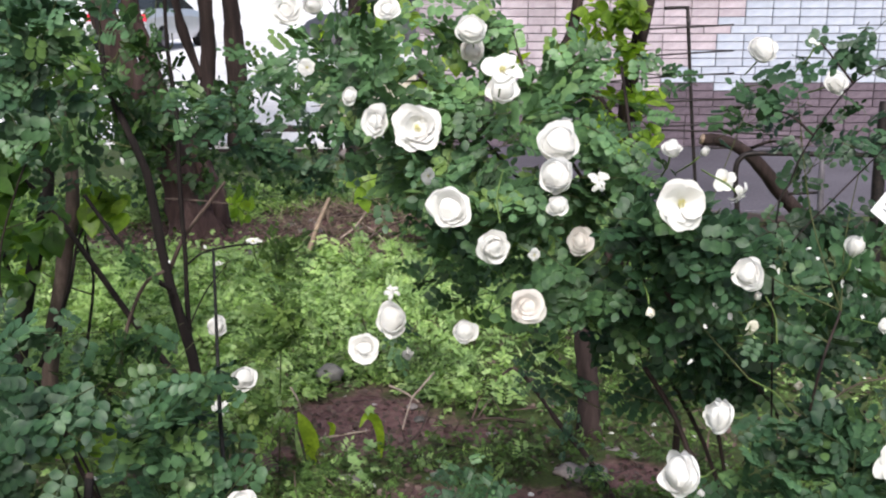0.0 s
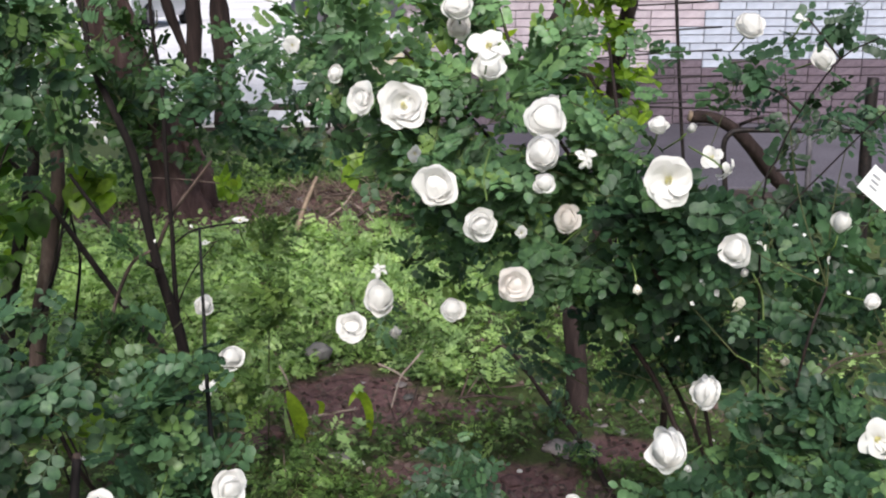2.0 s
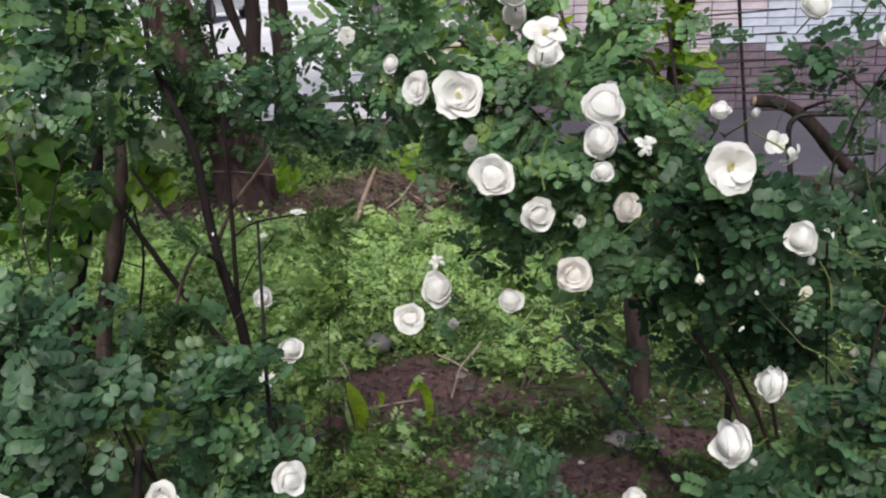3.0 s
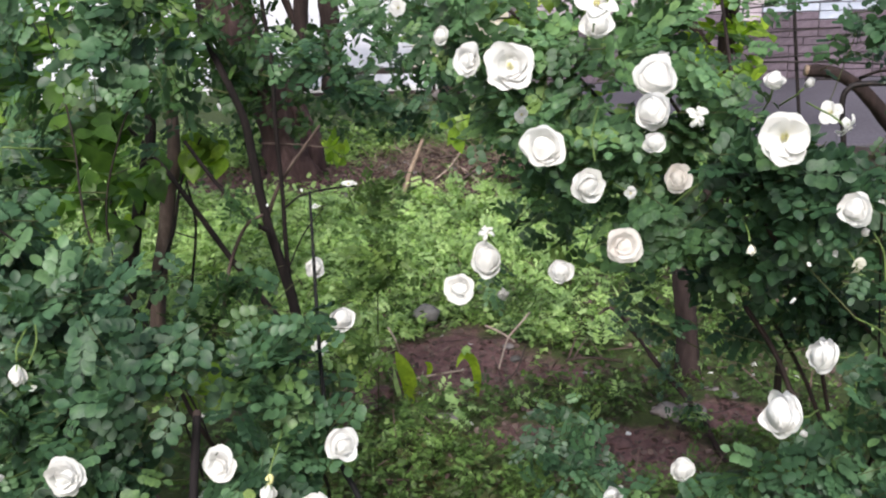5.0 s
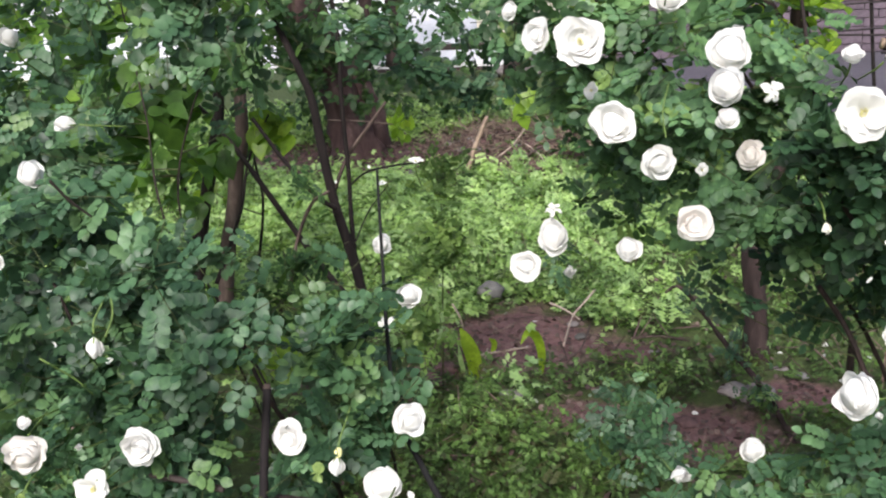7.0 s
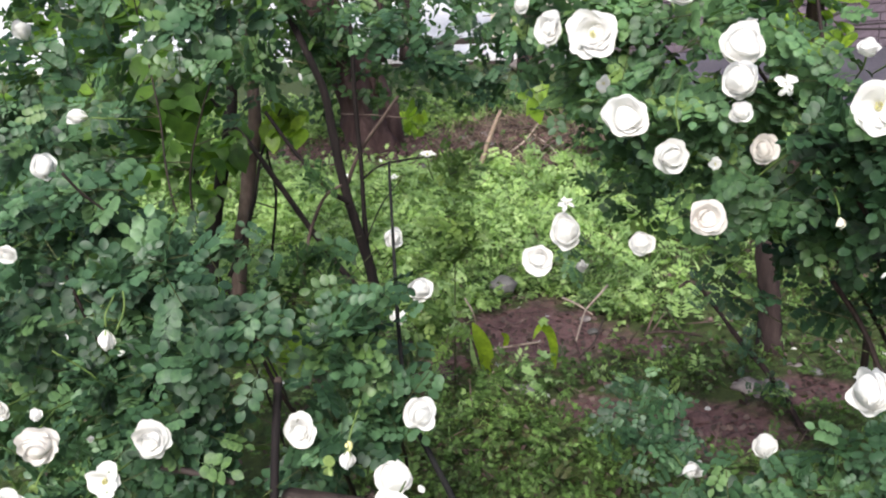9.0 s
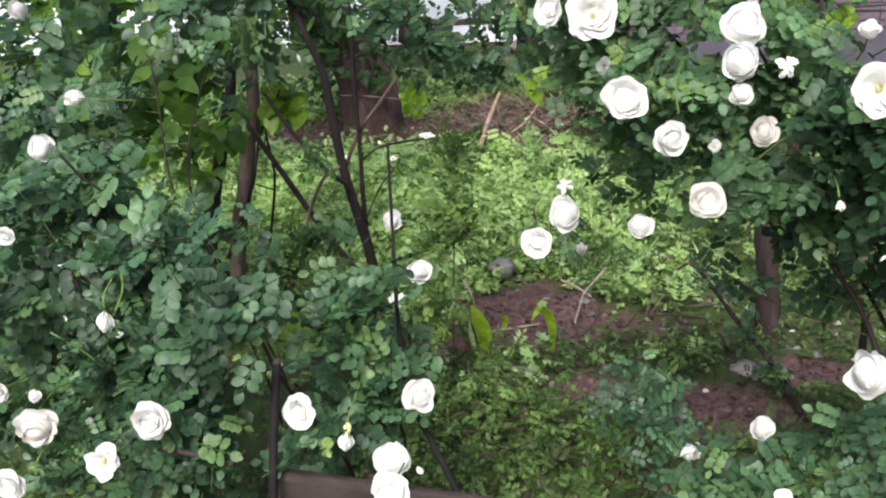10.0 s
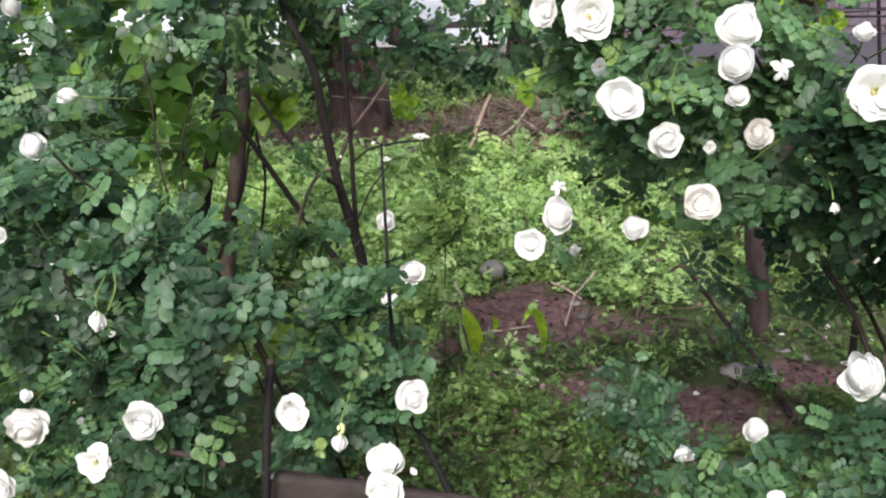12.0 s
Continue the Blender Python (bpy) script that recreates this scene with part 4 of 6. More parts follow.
S([(-0.829, 3.100, 0.230), (-0.888, 3.100, 0.308), (-0.979, 3.100, 0.444), (-1.065, 3.050, 0.628), (-1.145, 3.000, 0.802), (-1.213, 3.000, 0.898), (-1.247, 2.900, 0.993)], 0.012, 0.007, BARK, "stem", n=36)
S([(-0.881, 3.150, 0.557), (-0.935, 3.100, 0.623), (-1.035, 3.100, 0.751), (-1.116, 3.100, 0.878)], 0.008, 0.006, BARK, "stem")
S([(-0.922, 3.300, 0.576), (-0.867, 3.300, 0.693), (-0.792, 3.300, 0.790), (-0.719, 3.300, 0.881)], 0.008, 0.005, PALE_BARK, "stem")
S([(-1.022, 3.000, 0.309), (-0.982, 3.000, 0.478), (-0.919, 3.000, 0.615), (-0.856, 3.000, 0.660)], 0.007, 0.005, PALE_BARK, "stem")
S([(-0.924, 3.300, 0.824), (-0.812, 3.300, 0.819), (-0.697, 3.300, 0.805)], 0.003, 0.002, PALE_BARK, "twig", n=10)
S([(-0.838, 3.200, 0.623), (-0.770, 3.200, 0.671), (-0.631, 3.200, 0.695), (-0.558, 3.200, 0.690)], 0.004, 0.003, BARK, "twig", n=12)
S([(-0.852, 3.200, 0.390), (-0.784, 3.200, 0.527), (-0.708, 3.200, 0.623)], 0.003, 0.002, BARK, "twig", n=12)
# two unseen upper clumps, added to keep sun off the trunk and left background
lilac.clump(-1.7, 3.5, 2.35, 0.7, 0.5, 0.4, 420)
lilac.clump(-2.3, 3.8, 2.2, 0.6, 0.6, 0.5, 300)
lilac.clump(-1.040, 3.249, 1.311, 0.130, 0.250, 0.150, 40)
lilac.clump(-0.908, 3.300, 1.253, 0.050, 0.100, 0.110, 12, 0.7)
lilac.clump(-0.870, 3.300, 1.359, 0.040, 0.100, 0.060, 6, 0.7)
lilac.clump(-0.980, 3.298, 1.081, 0.110, 0.200, 0.110, 36)
lilac.clump(-1.110, 3.185, 1.042, 0.124, 0.200, 0.089, 36)
lilac.clump(-0.937, 2.985, 0.664, 0.069, 0.150, 0.069, 12, 0.7)
lilac.clump(-0.877, 2.732, 0.484, 0.129, 0.200, 0.064, 26)
lilac.clump(-0.700, 2.417, 0.463, 0.101, 0.200, 0.058, 26)
lilac.clump(-0.902, 2.417, 0.463, 0.101, 0.200, 0.087, 36)

sapling = Shrub("shrub", (-0.52, 2.95, 0.0), "feathery young shrub with small olive-green leaves", "shrub", GROUP, ROSE_LEAVES, OLIVE_LEAF, 0.050)
sapling.cane([(-0.52, 2.95, 0.0), (-0.50, 2.93, 0.35), (-0.48, 2.88, 0.60), (-0.50, 2.90, 0.80)], 0.0025, 0.0012, TWIG_GREEN, "stem")
sapling.clump(-0.458, 2.768, 0.624, 0.085, 0.150, 0.153, 110)
sapling.clump(-0.507, 2.901, 0.739, 0.090, 0.150, 0.080, 36)
sapling.clump(-0.424, 3.000, 0.740, 0.070, 0.150, 0.060, 14)
sapling.clump(-0.487, 2.629, 0.470, 0.070, 0.120, 0.120, 55)
sapling.clump(-0.520, 2.700, 0.330, 0.070, 0.120, 0.100, 40)

leafy = Shrub("leafy_plant", (-0.834, 1.630, 0.0), "leafy garden plant with broad pointed mid-green leaves", "plant", "", BROAD_LEAVES, FAR_LEAF, 0.060)
leafy.cane([(-0.834, 1.630, 0.0), (-0.814, 1.620, 0.3), (-0.834, 1.600, 0.5)], 0.004, 0.002, GREEN_STEM, "stem")
leafy.clump(-0.834, 1.580, 0.452, 0.080, 0.060, 0.050, 30, 1.1)
leafy.clump(-1.236, 1.750, 0.531, 0.080, 0.060, 0.080, 26, 1)
leafy.clump(-1.154, 1.800, 0.561, 0.080, 0.060, 0.080, 26, 1)

left_trunks = thing("tree", -1.638, 3.967, -0.000, "pair of short grey-brown trunks standing among the shrubs", "tree", "garden trees")
limb("trunk", [(-1.385, 3.300, -0.044), (-1.345, 3.300, 0.294), (-1.320, 3.350, 0.481), (-1.303, 3.400, 0.629), (-1.267, 3.400, 0.768), (-1.297, 3.500, 1.006), (-1.360, 3.600, 1.346), (-1.5, 3.6, 2.4)], 0.029, 0.020, PALE_BARK, left_trunks, n=40, sides=12, rough=0.3)
limb("trunk", [(-1.546, 3.400, -0.091), (-1.494, 3.400, 0.257), (-1.433, 3.400, 0.528), (-1.376, 3.400, 0.709), (-1.379, 3.500, 0.967), (-1.5, 3.5, 1.6), (-1.6, 3.5, 2.4)], 0.026, 0.016, BARK, left_trunks, n=36, sides=12, rough=0.3)

# crown above the view, added to shade the hedge and trunks behind
grow_crown(left_trunks, ((-1.75, 3.5, 2.75, 0.75, 750), (-2.1, 3.9, 3.2, 0.7, 550), (-1.5, 4.0, 3.3, 0.6, 400)))

broad = Shrub("shrub", (-1.696, 3.967, -0.000), "shrub with broad sunlit yellow-green leaves", "shrub", GROUP, BROAD_LEAVES, MID_LEAF, 0.062)
broad.clump(-1.289, 3.496, 0.645, 0.100, 0.200, 0.080, 14)
broad.clump(-1.307, 2.909, 0.772, 0.167, 0.250, 0.167, 100)
broad.clump(-0.938, 1.967, 1.122, 0.133, 0.120, 0.122, 80, 0.95)
broad.clump(-0.926, 2.240, 0.979, 0.077, 0.100, 0.102, 12, 0.9)
broad.clump(-1.207, 2.316, 1.276, 0.153, 0.120, 0.115, 40, 1.3)
broad.clump(-1.928, 3.183, 1.033, 0.213, 0.300, 0.356, 180)
broad.clump(-1.507, 2.963, 0.982, 0.233, 0.300, 0.183, 120)
broad.clump(-1.360, 2.933, 1.264, 0.274, 0.300, 0.177, 110)
broad.clump(-1.293, 3.424, 1.169, 0.227, 0.300, 0.208, 110)
broad.clump(-1.724, 2.901, 0.739, 0.200, 0.300, 0.300, 150)
bright = Shrub("shrub", (-1.581, 4.247, -0.000), "small shrub with a few bright yellow-green leaves", "shrub", GROUP, BROAD_LEAVES, BROAD_LEAF, 0.065)
bright.clump(-1.156, 3.300, 0.801, 0.078, 0.080, 0.054, 16, 1.3)
bright.clump(-1.269, 3.511, 0.704, 0.080, 0.100, 0.060, 10)
bright.clump(-0.905, 4.497, 0.519, 0.046, 0.100, 0.061, 10, 0.8)
bright.clump(-0.369, 4.522, 0.618, 0.051, 0.100, 0.036, 5)
bright.clump(-0.720, 2.000, 0.552, 0.040, 0.050, 0.028, 15, 0.8)
bright.clump(-1.529, 3.659, 0.475, 0.190, 0.100, 0.127, 20)
bright.clump(-0.054, 2.218, 1.297, 0.073, 0.080, 0.073, 12, 0.75)
bright.clump(0.141, 2.237, 1.368, 0.073, 0.080, 0.073, 12, 0.75)
bright.clump(-0.159, 2.354, 1.424, 0.077, 0.080, 0.051, 10, 0.75)
bright.clump(-0.324, 2.658, 1.401, 0.072, 0.080, 0.072, 10, 0.75)
bright.clump(0.088, 2.074, 1.137, 0.070, 0.080, 0.070, 8, 0.6)
bright.clump(0.263, 2.133, 0.966, 0.098, 0.080, 0.061, 10, 0.6)
bright.cane([(-1.311, 3.500, 0.177), (-1.254, 3.500, 0.478), (-1.284, 3.550, 0.674), (-1.176, 3.500, 0.808)], 0.006, 0.003, BARK, "stem")
broad.cane([(-1.364, 3.100, 0.308), (-1.371, 3.100, 0.595), (-1.395, 3.050, 0.826), (-1.409, 3.000, 1.110)], 0.010, 0.004, BARK, "stem")
broad.cane([(-1.352, 3.200, 0.270), (-1.272, 3.300, 0.496), (-1.253, 3.400, 0.669), (-1.128, 3.300, 0.847)], 0.008, 0.003, BARK, "stem")

vine = Shrub("climbing_vine", (1.090, 5.474, 0.000), "climbing vine with bright yellow-green leaves round a trunk", "vine", "", BROAD_LEAVES, BROAD_LEAF, 0.075)
vine.clump(0.894, 4.404, 0.965, 0.078, 0.080, 0.134, 26, 0.9)
vine.clump(0.796, 4.462, 1.190, 0.098, 0.120, 0.269, 130, 0.85)
vine.clump(0.720, 4.440, 0.900, 0.150, 0.100, 0.120, 60, 0.85)
vine.clump(0.821, 4.371, 0.834, 0.098, 0.100, 0.147, 40, 0.8)
vine.clump(0.552, 4.468, 1.213, 0.073, 0.100, 0.073, 10)
vine.clump(0.650, 4.511, 1.379, 0.171, 0.150, 0.122, 40)
vine.clump(0.035, 4.012, 1.046, 0.056, 0.100, 0.089, 12)
bright.clump(-0.720, 3.600, 0.730, 0.050, 0.060, 0.060, 12, 0.9)
vine.clump(-0.321, 3.935, 0.744, 0.044, 0.100, 0.033, 4)
vine.cane([(0.845, 4.500, 0.267), (0.879, 4.500, 0.636), (0.832, 4.480, 1.017), (0.773, 4.500, 1.308)], 0.006, 0.004, BARK, "stem")

hedge = Shrub("hedge", (-1.2, 6.6, 0.0), "loose dark green hedge of small leaves before the yard", "hedge", "", BROAD_LEAVES, FAR_LEAF, 0.05)
hedge.clump(-1.762, 6.080, 0.761, 0.200, 0.150, 0.330, 330)
hedge.clump(-2.054, 6.200, 0.712, 0.100, 0.150, 0.200, 60)
hedge.clump(-1.590, 6.500, 0.907, 0.140, 0.150, 0.110, 60)
hedge.clump(-1.342, 6.500, 0.853, 0.110, 0.150, 0.100, 40)
hedge.clump(-2.025, 6.200, 1.069, 0.060, 0.100, 0.120, 16)
hedge.clump(-1.549, 7.000, 0.749, 0.160, 0.150, 0.130, 50)
hedge.clump(-1.309, 7.000, 0.799, 0.120, 0.150, 0.100, 30)
hedge.clump(-1.526, 5.977, 0.455, 0.202, 0.100, 0.202, 130)
hedge.clump(-1.844, 6.035, 0.479, 0.169, 0.150, 0.203, 130)
hedge.clump(-2.207, 6.784, 0.581, 0.340, 0.300, 0.264, 260)
hedge.clump(-2.469, 6.998, 1.013, 0.230, 0.300, 0.422, 130)
hedge.clump(-1.511, 6.907, 0.660, 0.192, 0.250, 0.153, 100)
hedge.clump(-1.396, 6.817, 0.308, 0.460, 0.250, 0.172, 260)
hedge.clump(-0.872, 6.891, 0.196, 0.350, 0.250, 0.117, 170)
hedge.clump(-1.849, 6.493, 0.253, 0.220, 0.200, 0.220, 160)
hedge.clump(-2.802, 6.520, 0.359, 0.587, 0.400, 0.587, 460)
hedge.clump(-3.682, 6.612, 0.715, 0.587, 0.400, 0.807, 560)
hedge.clump(-2.854, 5.319, 0.106, 0.367, 0.400, 0.244, 300)
hedge.clump(-0.904, 6.420, 0.773, 0.249, 0.150, 0.213, 105)
hedge.clump(-0.655, 6.491, 1.048, 0.213, 0.150, 0.213, 45)
hedge.clump(-1.620, 7.423, 0.659, 0.247, 0.300, 0.185, 150)
hedge.clump(-2.786, 4.309, 0.190, 0.275, 0.200, 0.300, 420)
hedge.clump(-0.318, 6.718, 0.325, 0.227, 0.200, 0.151, 120)
hedge.clump(-0.377, 7.223, 0.682, 0.240, 0.200, 0.160, 60)
hedge.clump(-0.075, 5.470, 0.291, 0.218, 0.200, 0.187, 260)
hedge.clump(0.132, 5.044, 0.238, 0.231, 0.200, 0.144, 260)
hedge.clump(0.442, 4.662, 0.361, 0.320, 0.200, 0.160, 320)
hedge.clump(2.560, 5.700, 0.080, 0.220, 0.250, 0.080, 150)

# ---------------------------------------------------------------- the rose bushes
ROSES = "white rose bushes"
main = Shrub("rose_bush", (0.66, 1.98, 0.0), "tall rose bush full of white double roses and small round leaves", "rose bush", ROSES, ROSE_LEAVES, ROSE_LEAF, 0.069, 240)
left = Shrub("rose_bush", (-0.62, 1.75, 0.0), "dense rose bush with blue-green leaves and white roses", "rose bush", ROSES, ROSE_LEAVES, BLUE_LEAF, 0.070, 240)
# the low bush takes the leaf colour darkened for shade
low = Shrub("rose_bush", (0.56, 1.78, 0.0), "low spreading rose bush with deep green leaves and few roses", "rose bush", ROSES, ROSE_LEAVES, SHADED_LEAF, 0.071, 200)
left.lush = 0.98
front = Shrub("rose_bush", (0.50, 1.62, 0.0), "low rose bush with grey-green leaves at the edge of the bed", "rose bush", ROSES, ROSE_LEAVES, GREY_LEAF, 0.066, 120)
R = rose
R(main, -0.038, 1.511, 1.299, 0.0703, "full", -4, 14)
R(main, -0.114, 1.694, 1.286, 0.0555, "double", -35, 10)
R(main, 0.009, 1.523, 1.174, 0.0658, "double", -6, 8)
R(main, -0.024, 1.597, 1.210, 0.0288, "loose", -30, 10)
R(main, 0.084, 1.642, 1.082, 0.0555, "nod", 20, 12)
R(main, 0.145, 1.566, 1.088, 0.0234, "loose", 20, 0)
R(main, 0.089, 1.554, 1.382, 0.0681, "loose", 0, 40)
R(main, 0.103, 1.773, 1.330, 0.0520, "cup", 0, 15)
R(main, 0.047, 1.775, 1.432, 0.0532, "cup", -10, 40)
R(main, 0.053, 1.830, 1.392, 0.0440, "nod", 10, 10, material=BLUSH)
R(main, 0.181, 1.591, 1.265, 0.0676, "cup", -5, 30)
R(main, 0.196, 1.617, 1.288, 0.0270, "bud", 20, 60)
R(main, 0.161, 1.440, 1.240, 0.0524, "cup", -30, 20)
R(main, 0.161, 1.409, 1.202, 0.0304, "cup", -20, 10)
R(main, 0.345, 1.440, 1.198, 0.0761, "open", 0, 6)
R(main, 0.363, 1.608, 1.253, 0.0324, "cup", 0, 60)
R(main, 0.416, 1.607, 1.247, 0.0198, "bud", 30, 40)
R(main, 0.498, 1.773, 1.170, 0.0437, "loose", -30, 20)
R(main, 0.471, 1.590, 1.181, 0.0420, "curl", 40, -30)
R(main, 0.242, 1.746, 1.066, 0.0494, "nod", -30, 15, material=BLUSH)
R(main, 0.248, 1.595, 1.203, 0.0400, "curl", 10, 20)
R(main, 0.137, 1.581, 0.997, 0.0577, "double", 2, 2, material=BLUSH)
R(main, 0.037, 1.707, 0.913, 0.0437, "cup", -10, 30)
R(main, -0.071, 1.885, 0.803, 0.0333, "bud", 0, 20)
R(main, -0.155, 1.888, 0.814, 0.0591, "double", -10, 20)
R(main, -0.101, 1.902, 0.869, 0.0633, "cup", 0, 25)
R(main, -0.101, 1.914, 0.922, 0.0380, "curl", -20, 50)
R(main, -0.255, 1.924, 1.356, 0.0338, "open", 10, 20)
R(main, -0.267, 1.784, 1.466, 0.0532, "double", 0, 10)
R(main, -0.245, 1.953, 1.470, 0.0380, "cup", 0, 0)
R(main, -0.100, 1.849, 1.465, 0.0437, "double", 0, 30)
R(main, -0.177, 1.911, 1.305, 0.0338, "cup", -30, 20)
R(main, 0.553, 1.790, 1.399, 0.0520, "cup", 0, 40)
R(main, 0.595, 1.650, 1.415, 0.0306, "tatter", 30, 60)
R(main, 0.697, 1.816, 1.338, 0.0440, "cup", 20, 20)
R(main, 0.465, 1.491, 1.078, 0.0507, "nod", -40, 15)
R(main, 0.530, 1.560, 1.064, 0.0306, "tatter", 30, 10)
R(main, 0.655, 1.569, 1.101, 0.0393, "bud", 10, 75)
R(main, 0.491, 1.537, 0.974, 0.0393, "tatter", 20, -30, material=FADED)
R(low, 0.430, 1.480, 0.850, 0.0580, "cup", -75, 12)
R(low, 0.347, 1.366, 0.807, 0.0680, "cup", -70, 15)
R(low, 0.680, 1.407, 0.802, 0.0669, "loose", 0, 10)
R(main, 0.704, 1.532, 0.981, 0.0270, "cup", 20, 10)
R(low, 0.389, 1.522, 0.919, 0.0234, "tatter", 0, 20)
R(main, 0.329, 1.543, 1.000, 0.0198, "bud", 0, -40, material=FADED)
R(low, 0.566, 1.514, 0.886, 0.0198, "bud", 0, 30, material=FADED)
R(low, 0.114, 1.439, 0.627, 0.0388, "bud", 20, 20)
R(low, 0.255, 1.652, 0.551, 0.0440, "cup", -20, 10)
R(low, 0.259, 1.437, 0.553, 0.0302, "open", 0, 60)
R(low, 0.405, 1.454, 0.731, 0.0160, "bud", 0, 0)
R(left, -0.392, 1.873, 0.757, 0.0489, "cup", 20, 30)
R(left, -0.438, 1.859, 0.700, 0.0380, "curl", 0, 10)
R(left, -0.445, 1.899, 0.856, 0.0400, "cup", 40, 10)
R(left, -0.374, 1.940, 1.018, 0.0333, "loose", 0, 80)
R(left, -0.436, 1.929, 0.974, 0.0267, "tatter", 0, 60)
R(left, -1.007, 1.625, 1.084, 0.0475, "cup", 60, 20)
R(left, -0.855, 1.499, 1.197, 0.0342, "bud", -70, 10)
R(left, -0.795, 1.365, 0.867, 0.0338, "bud", 10, -70)
R(left, -0.774, 1.362, 0.848, 0.0160, "tatter", 30, -30)
R(left, -0.724, 1.318, 0.718, 0.0623, "double", 8, 0)
R(left, -0.886, 1.265, 0.728, 0.0646, "nod", 20, -15, material=BLUSH)
R(left, -0.787, 1.274, 0.669, 0.0635, "loose", 5, 15)
R(left, -0.986, 1.310, 0.591, 0.0566, "double", 0, 0)
R(left, -0.905, 1.265, 0.652, 0.0302, "tatter", 0, -30, material=CALYX)
R(left, -1.079, 1.462, 0.683, 0.0400, "double", -20, 0)
R(left, -0.818, 1.308, 0.723, 0.0133, "bud", 0, 30)
R(left, -0.905, 1.307, 0.763, 0.0213, "cup", 0, 20)
R(left, -0.504, 1.384, 0.704, 0.0600, "double", -20, 15)
spent = R(left, -0.421, 1.359, 0.671, 0.0320, "bud", -10, -60)
bm = bmesh.new()
bmesh.ops.create_icosphere(bm, subdivisions=2, radius=0.0075)
for v in bm.verts:
    v.co = Vector((v.co.x * 0.9, v.co.y * 0.9, v.co.z * 1.25 - 0.021))
part("rose_hip", bm, STAMEN, spent, "swollen ochre rose hip", True)
R(left, -0.451, 1.350, 0.661, 0.0391, "tatter", 0, 0, material=CALYX)
R(left, -0.355, 1.381, 0.625, 0.0600, "cup", 0, 35)
R(left, -0.314, 1.193, 0.695, 0.0555, "double", 0, 10)
R(left, -0.308, 1.363, 0.625, 0.0231, "tatter", 30, -10)
R(left, -0.325, 1.485, 0.686, 0.0555, "nod", 30, 15)
R(left, -0.860, 1.357, 0.874, 0.0178, "tatter", 0, 0)
R(left, -0.873, 1.403, 0.948, 0.0144, "tatter", 0, 0)
R(left, -0.964, 1.404, 0.995, 0.0306, "double", 20, 0)
R(left, -0.943, 1.533, 1.331, 0.0378, "bud", 0, 60)
R(left, -0.501, 1.576, 1.232, 0.0234, "tatter", 30, 20)
# white flecks as single petals, some standing for bright glints from behind the leaves
R(main, 0.424, 1.568, 1.097, 0.0126, "tatter", 0, 30)
R(main, 0.469, 1.566, 1.088, 0.0162, "tatter", 20, 30)
R(main, 0.512, 1.570, 1.106, 0.0162, "tatter", 10, 50)
R(main, 0.577, 1.568, 1.098, 0.0180, "tatter", 0, 70)
R(main, 0.596, 1.565, 1.086, 0.0162, "tatter", -20, 40)
R(main, 0.658, 1.561, 1.068, 0.0234, "tatter", 10, 70)
R(low, 0.638, 1.554, 1.043, 0.0234, "tatter", 30, 20)
R(low, 0.619, 1.551, 1.030, 0.0180, "tatter", -30, 20)
R(low, 0.667, 1.550, 1.027, 0.0162, "tatter", 0, 50)
R(low, 0.670, 1.542, 0.995, 0.0144, "tatter", 0, 20)
R(low, 0.459, 1.541, 0.992, 0.0180, "tatter", 0, 40)
R(low, 0.431, 1.546, 1.012, 0.0198, "tatter", 40, 10)
R(low, 0.420, 1.538, 0.978, 0.0162, "tatter", 0, 50)
R(low, 0.500, 1.549, 1.024, 0.0180, "bud", 0, 50)
R(left, -0.466, 1.937, 1.004, 0.0156, "tatter", 0, 40)
R(left, -0.436, 1.563, 1.076, 0.0108, "tatter", 0, 60)

# canes
front.cane([(0.50, 1.62, 0.0), (0.48, 1.60, 0.3), (0.52, 1.55, 0.55), (0.56, 1.53, 0.72)], 0.005, 0.003)
front.cane([(0.48, 1.62, 0.0), (0.34, 1.62, 0.25), (0.20, 1.60, 0.45)], 0.004, 0.0025)
M, L, W = main.cane, left.cane, low.cane
M([(0.64, 1.98, 0.0), (0.58, 2.0, 0.5), (0.30, 2.0, 0.95), (-0.026, 1.916, 1.325), (-0.178, 1.991, 1.415)], 0.0055, 0.003)
M([(0.66, 1.98, 0.0), (0.58, 2.0, 0.6), (0.36, 1.95, 1.0), (0.180, 1.853, 1.280), (0.122, 1.945, 1.438)], 0.005, 0.003)
M([(0.68, 2.0, 0.0), (0.74, 2.0, 0.55), (0.384, 1.675, 0.990), (0.336, 1.721, 1.169), (0.333, 1.924, 1.356)], 0.005, 0.003)
M([(0.68, 1.96, 0.0), (0.66, 1.85, 0.4), (0.553, 1.646, 1.078), (0.574, 1.654, 1.192), (0.604, 1.653, 1.267), (0.653, 1.634, 1.353), (0.707, 1.622, 1.387)], 0.0020, 0.0013, BARK)
M([(0.604, 1.653, 1.267), (0.568, 1.661, 1.298), (0.553, 1.704, 1.302)], 0.0025, 0.0015)
M([(0.653, 1.634, 1.353), (0.626, 1.642, 1.386), (0.601, 1.650, 1.416)], 0.002, 0.0015)
W([(0.55, 1.8, 0.0), (0.493, 1.770, 0.554), (0.466, 1.794, 0.649), (0.434, 1.813, 0.722), (0.385, 1.832, 0.796)], 0.006, 0.005)
W([(0.57, 1.78, 0.0), (0.64, 1.75, 0.4), (0.610, 1.560, 0.860), (0.656, 1.600, 0.984)], 0.0035, 0.002)
M([(0.200, 1.728, 0.995), (0.258, 1.693, 1.061), (0.297, 1.699, 1.085)], 0.0014, 0.0011, GREEN_STEM)
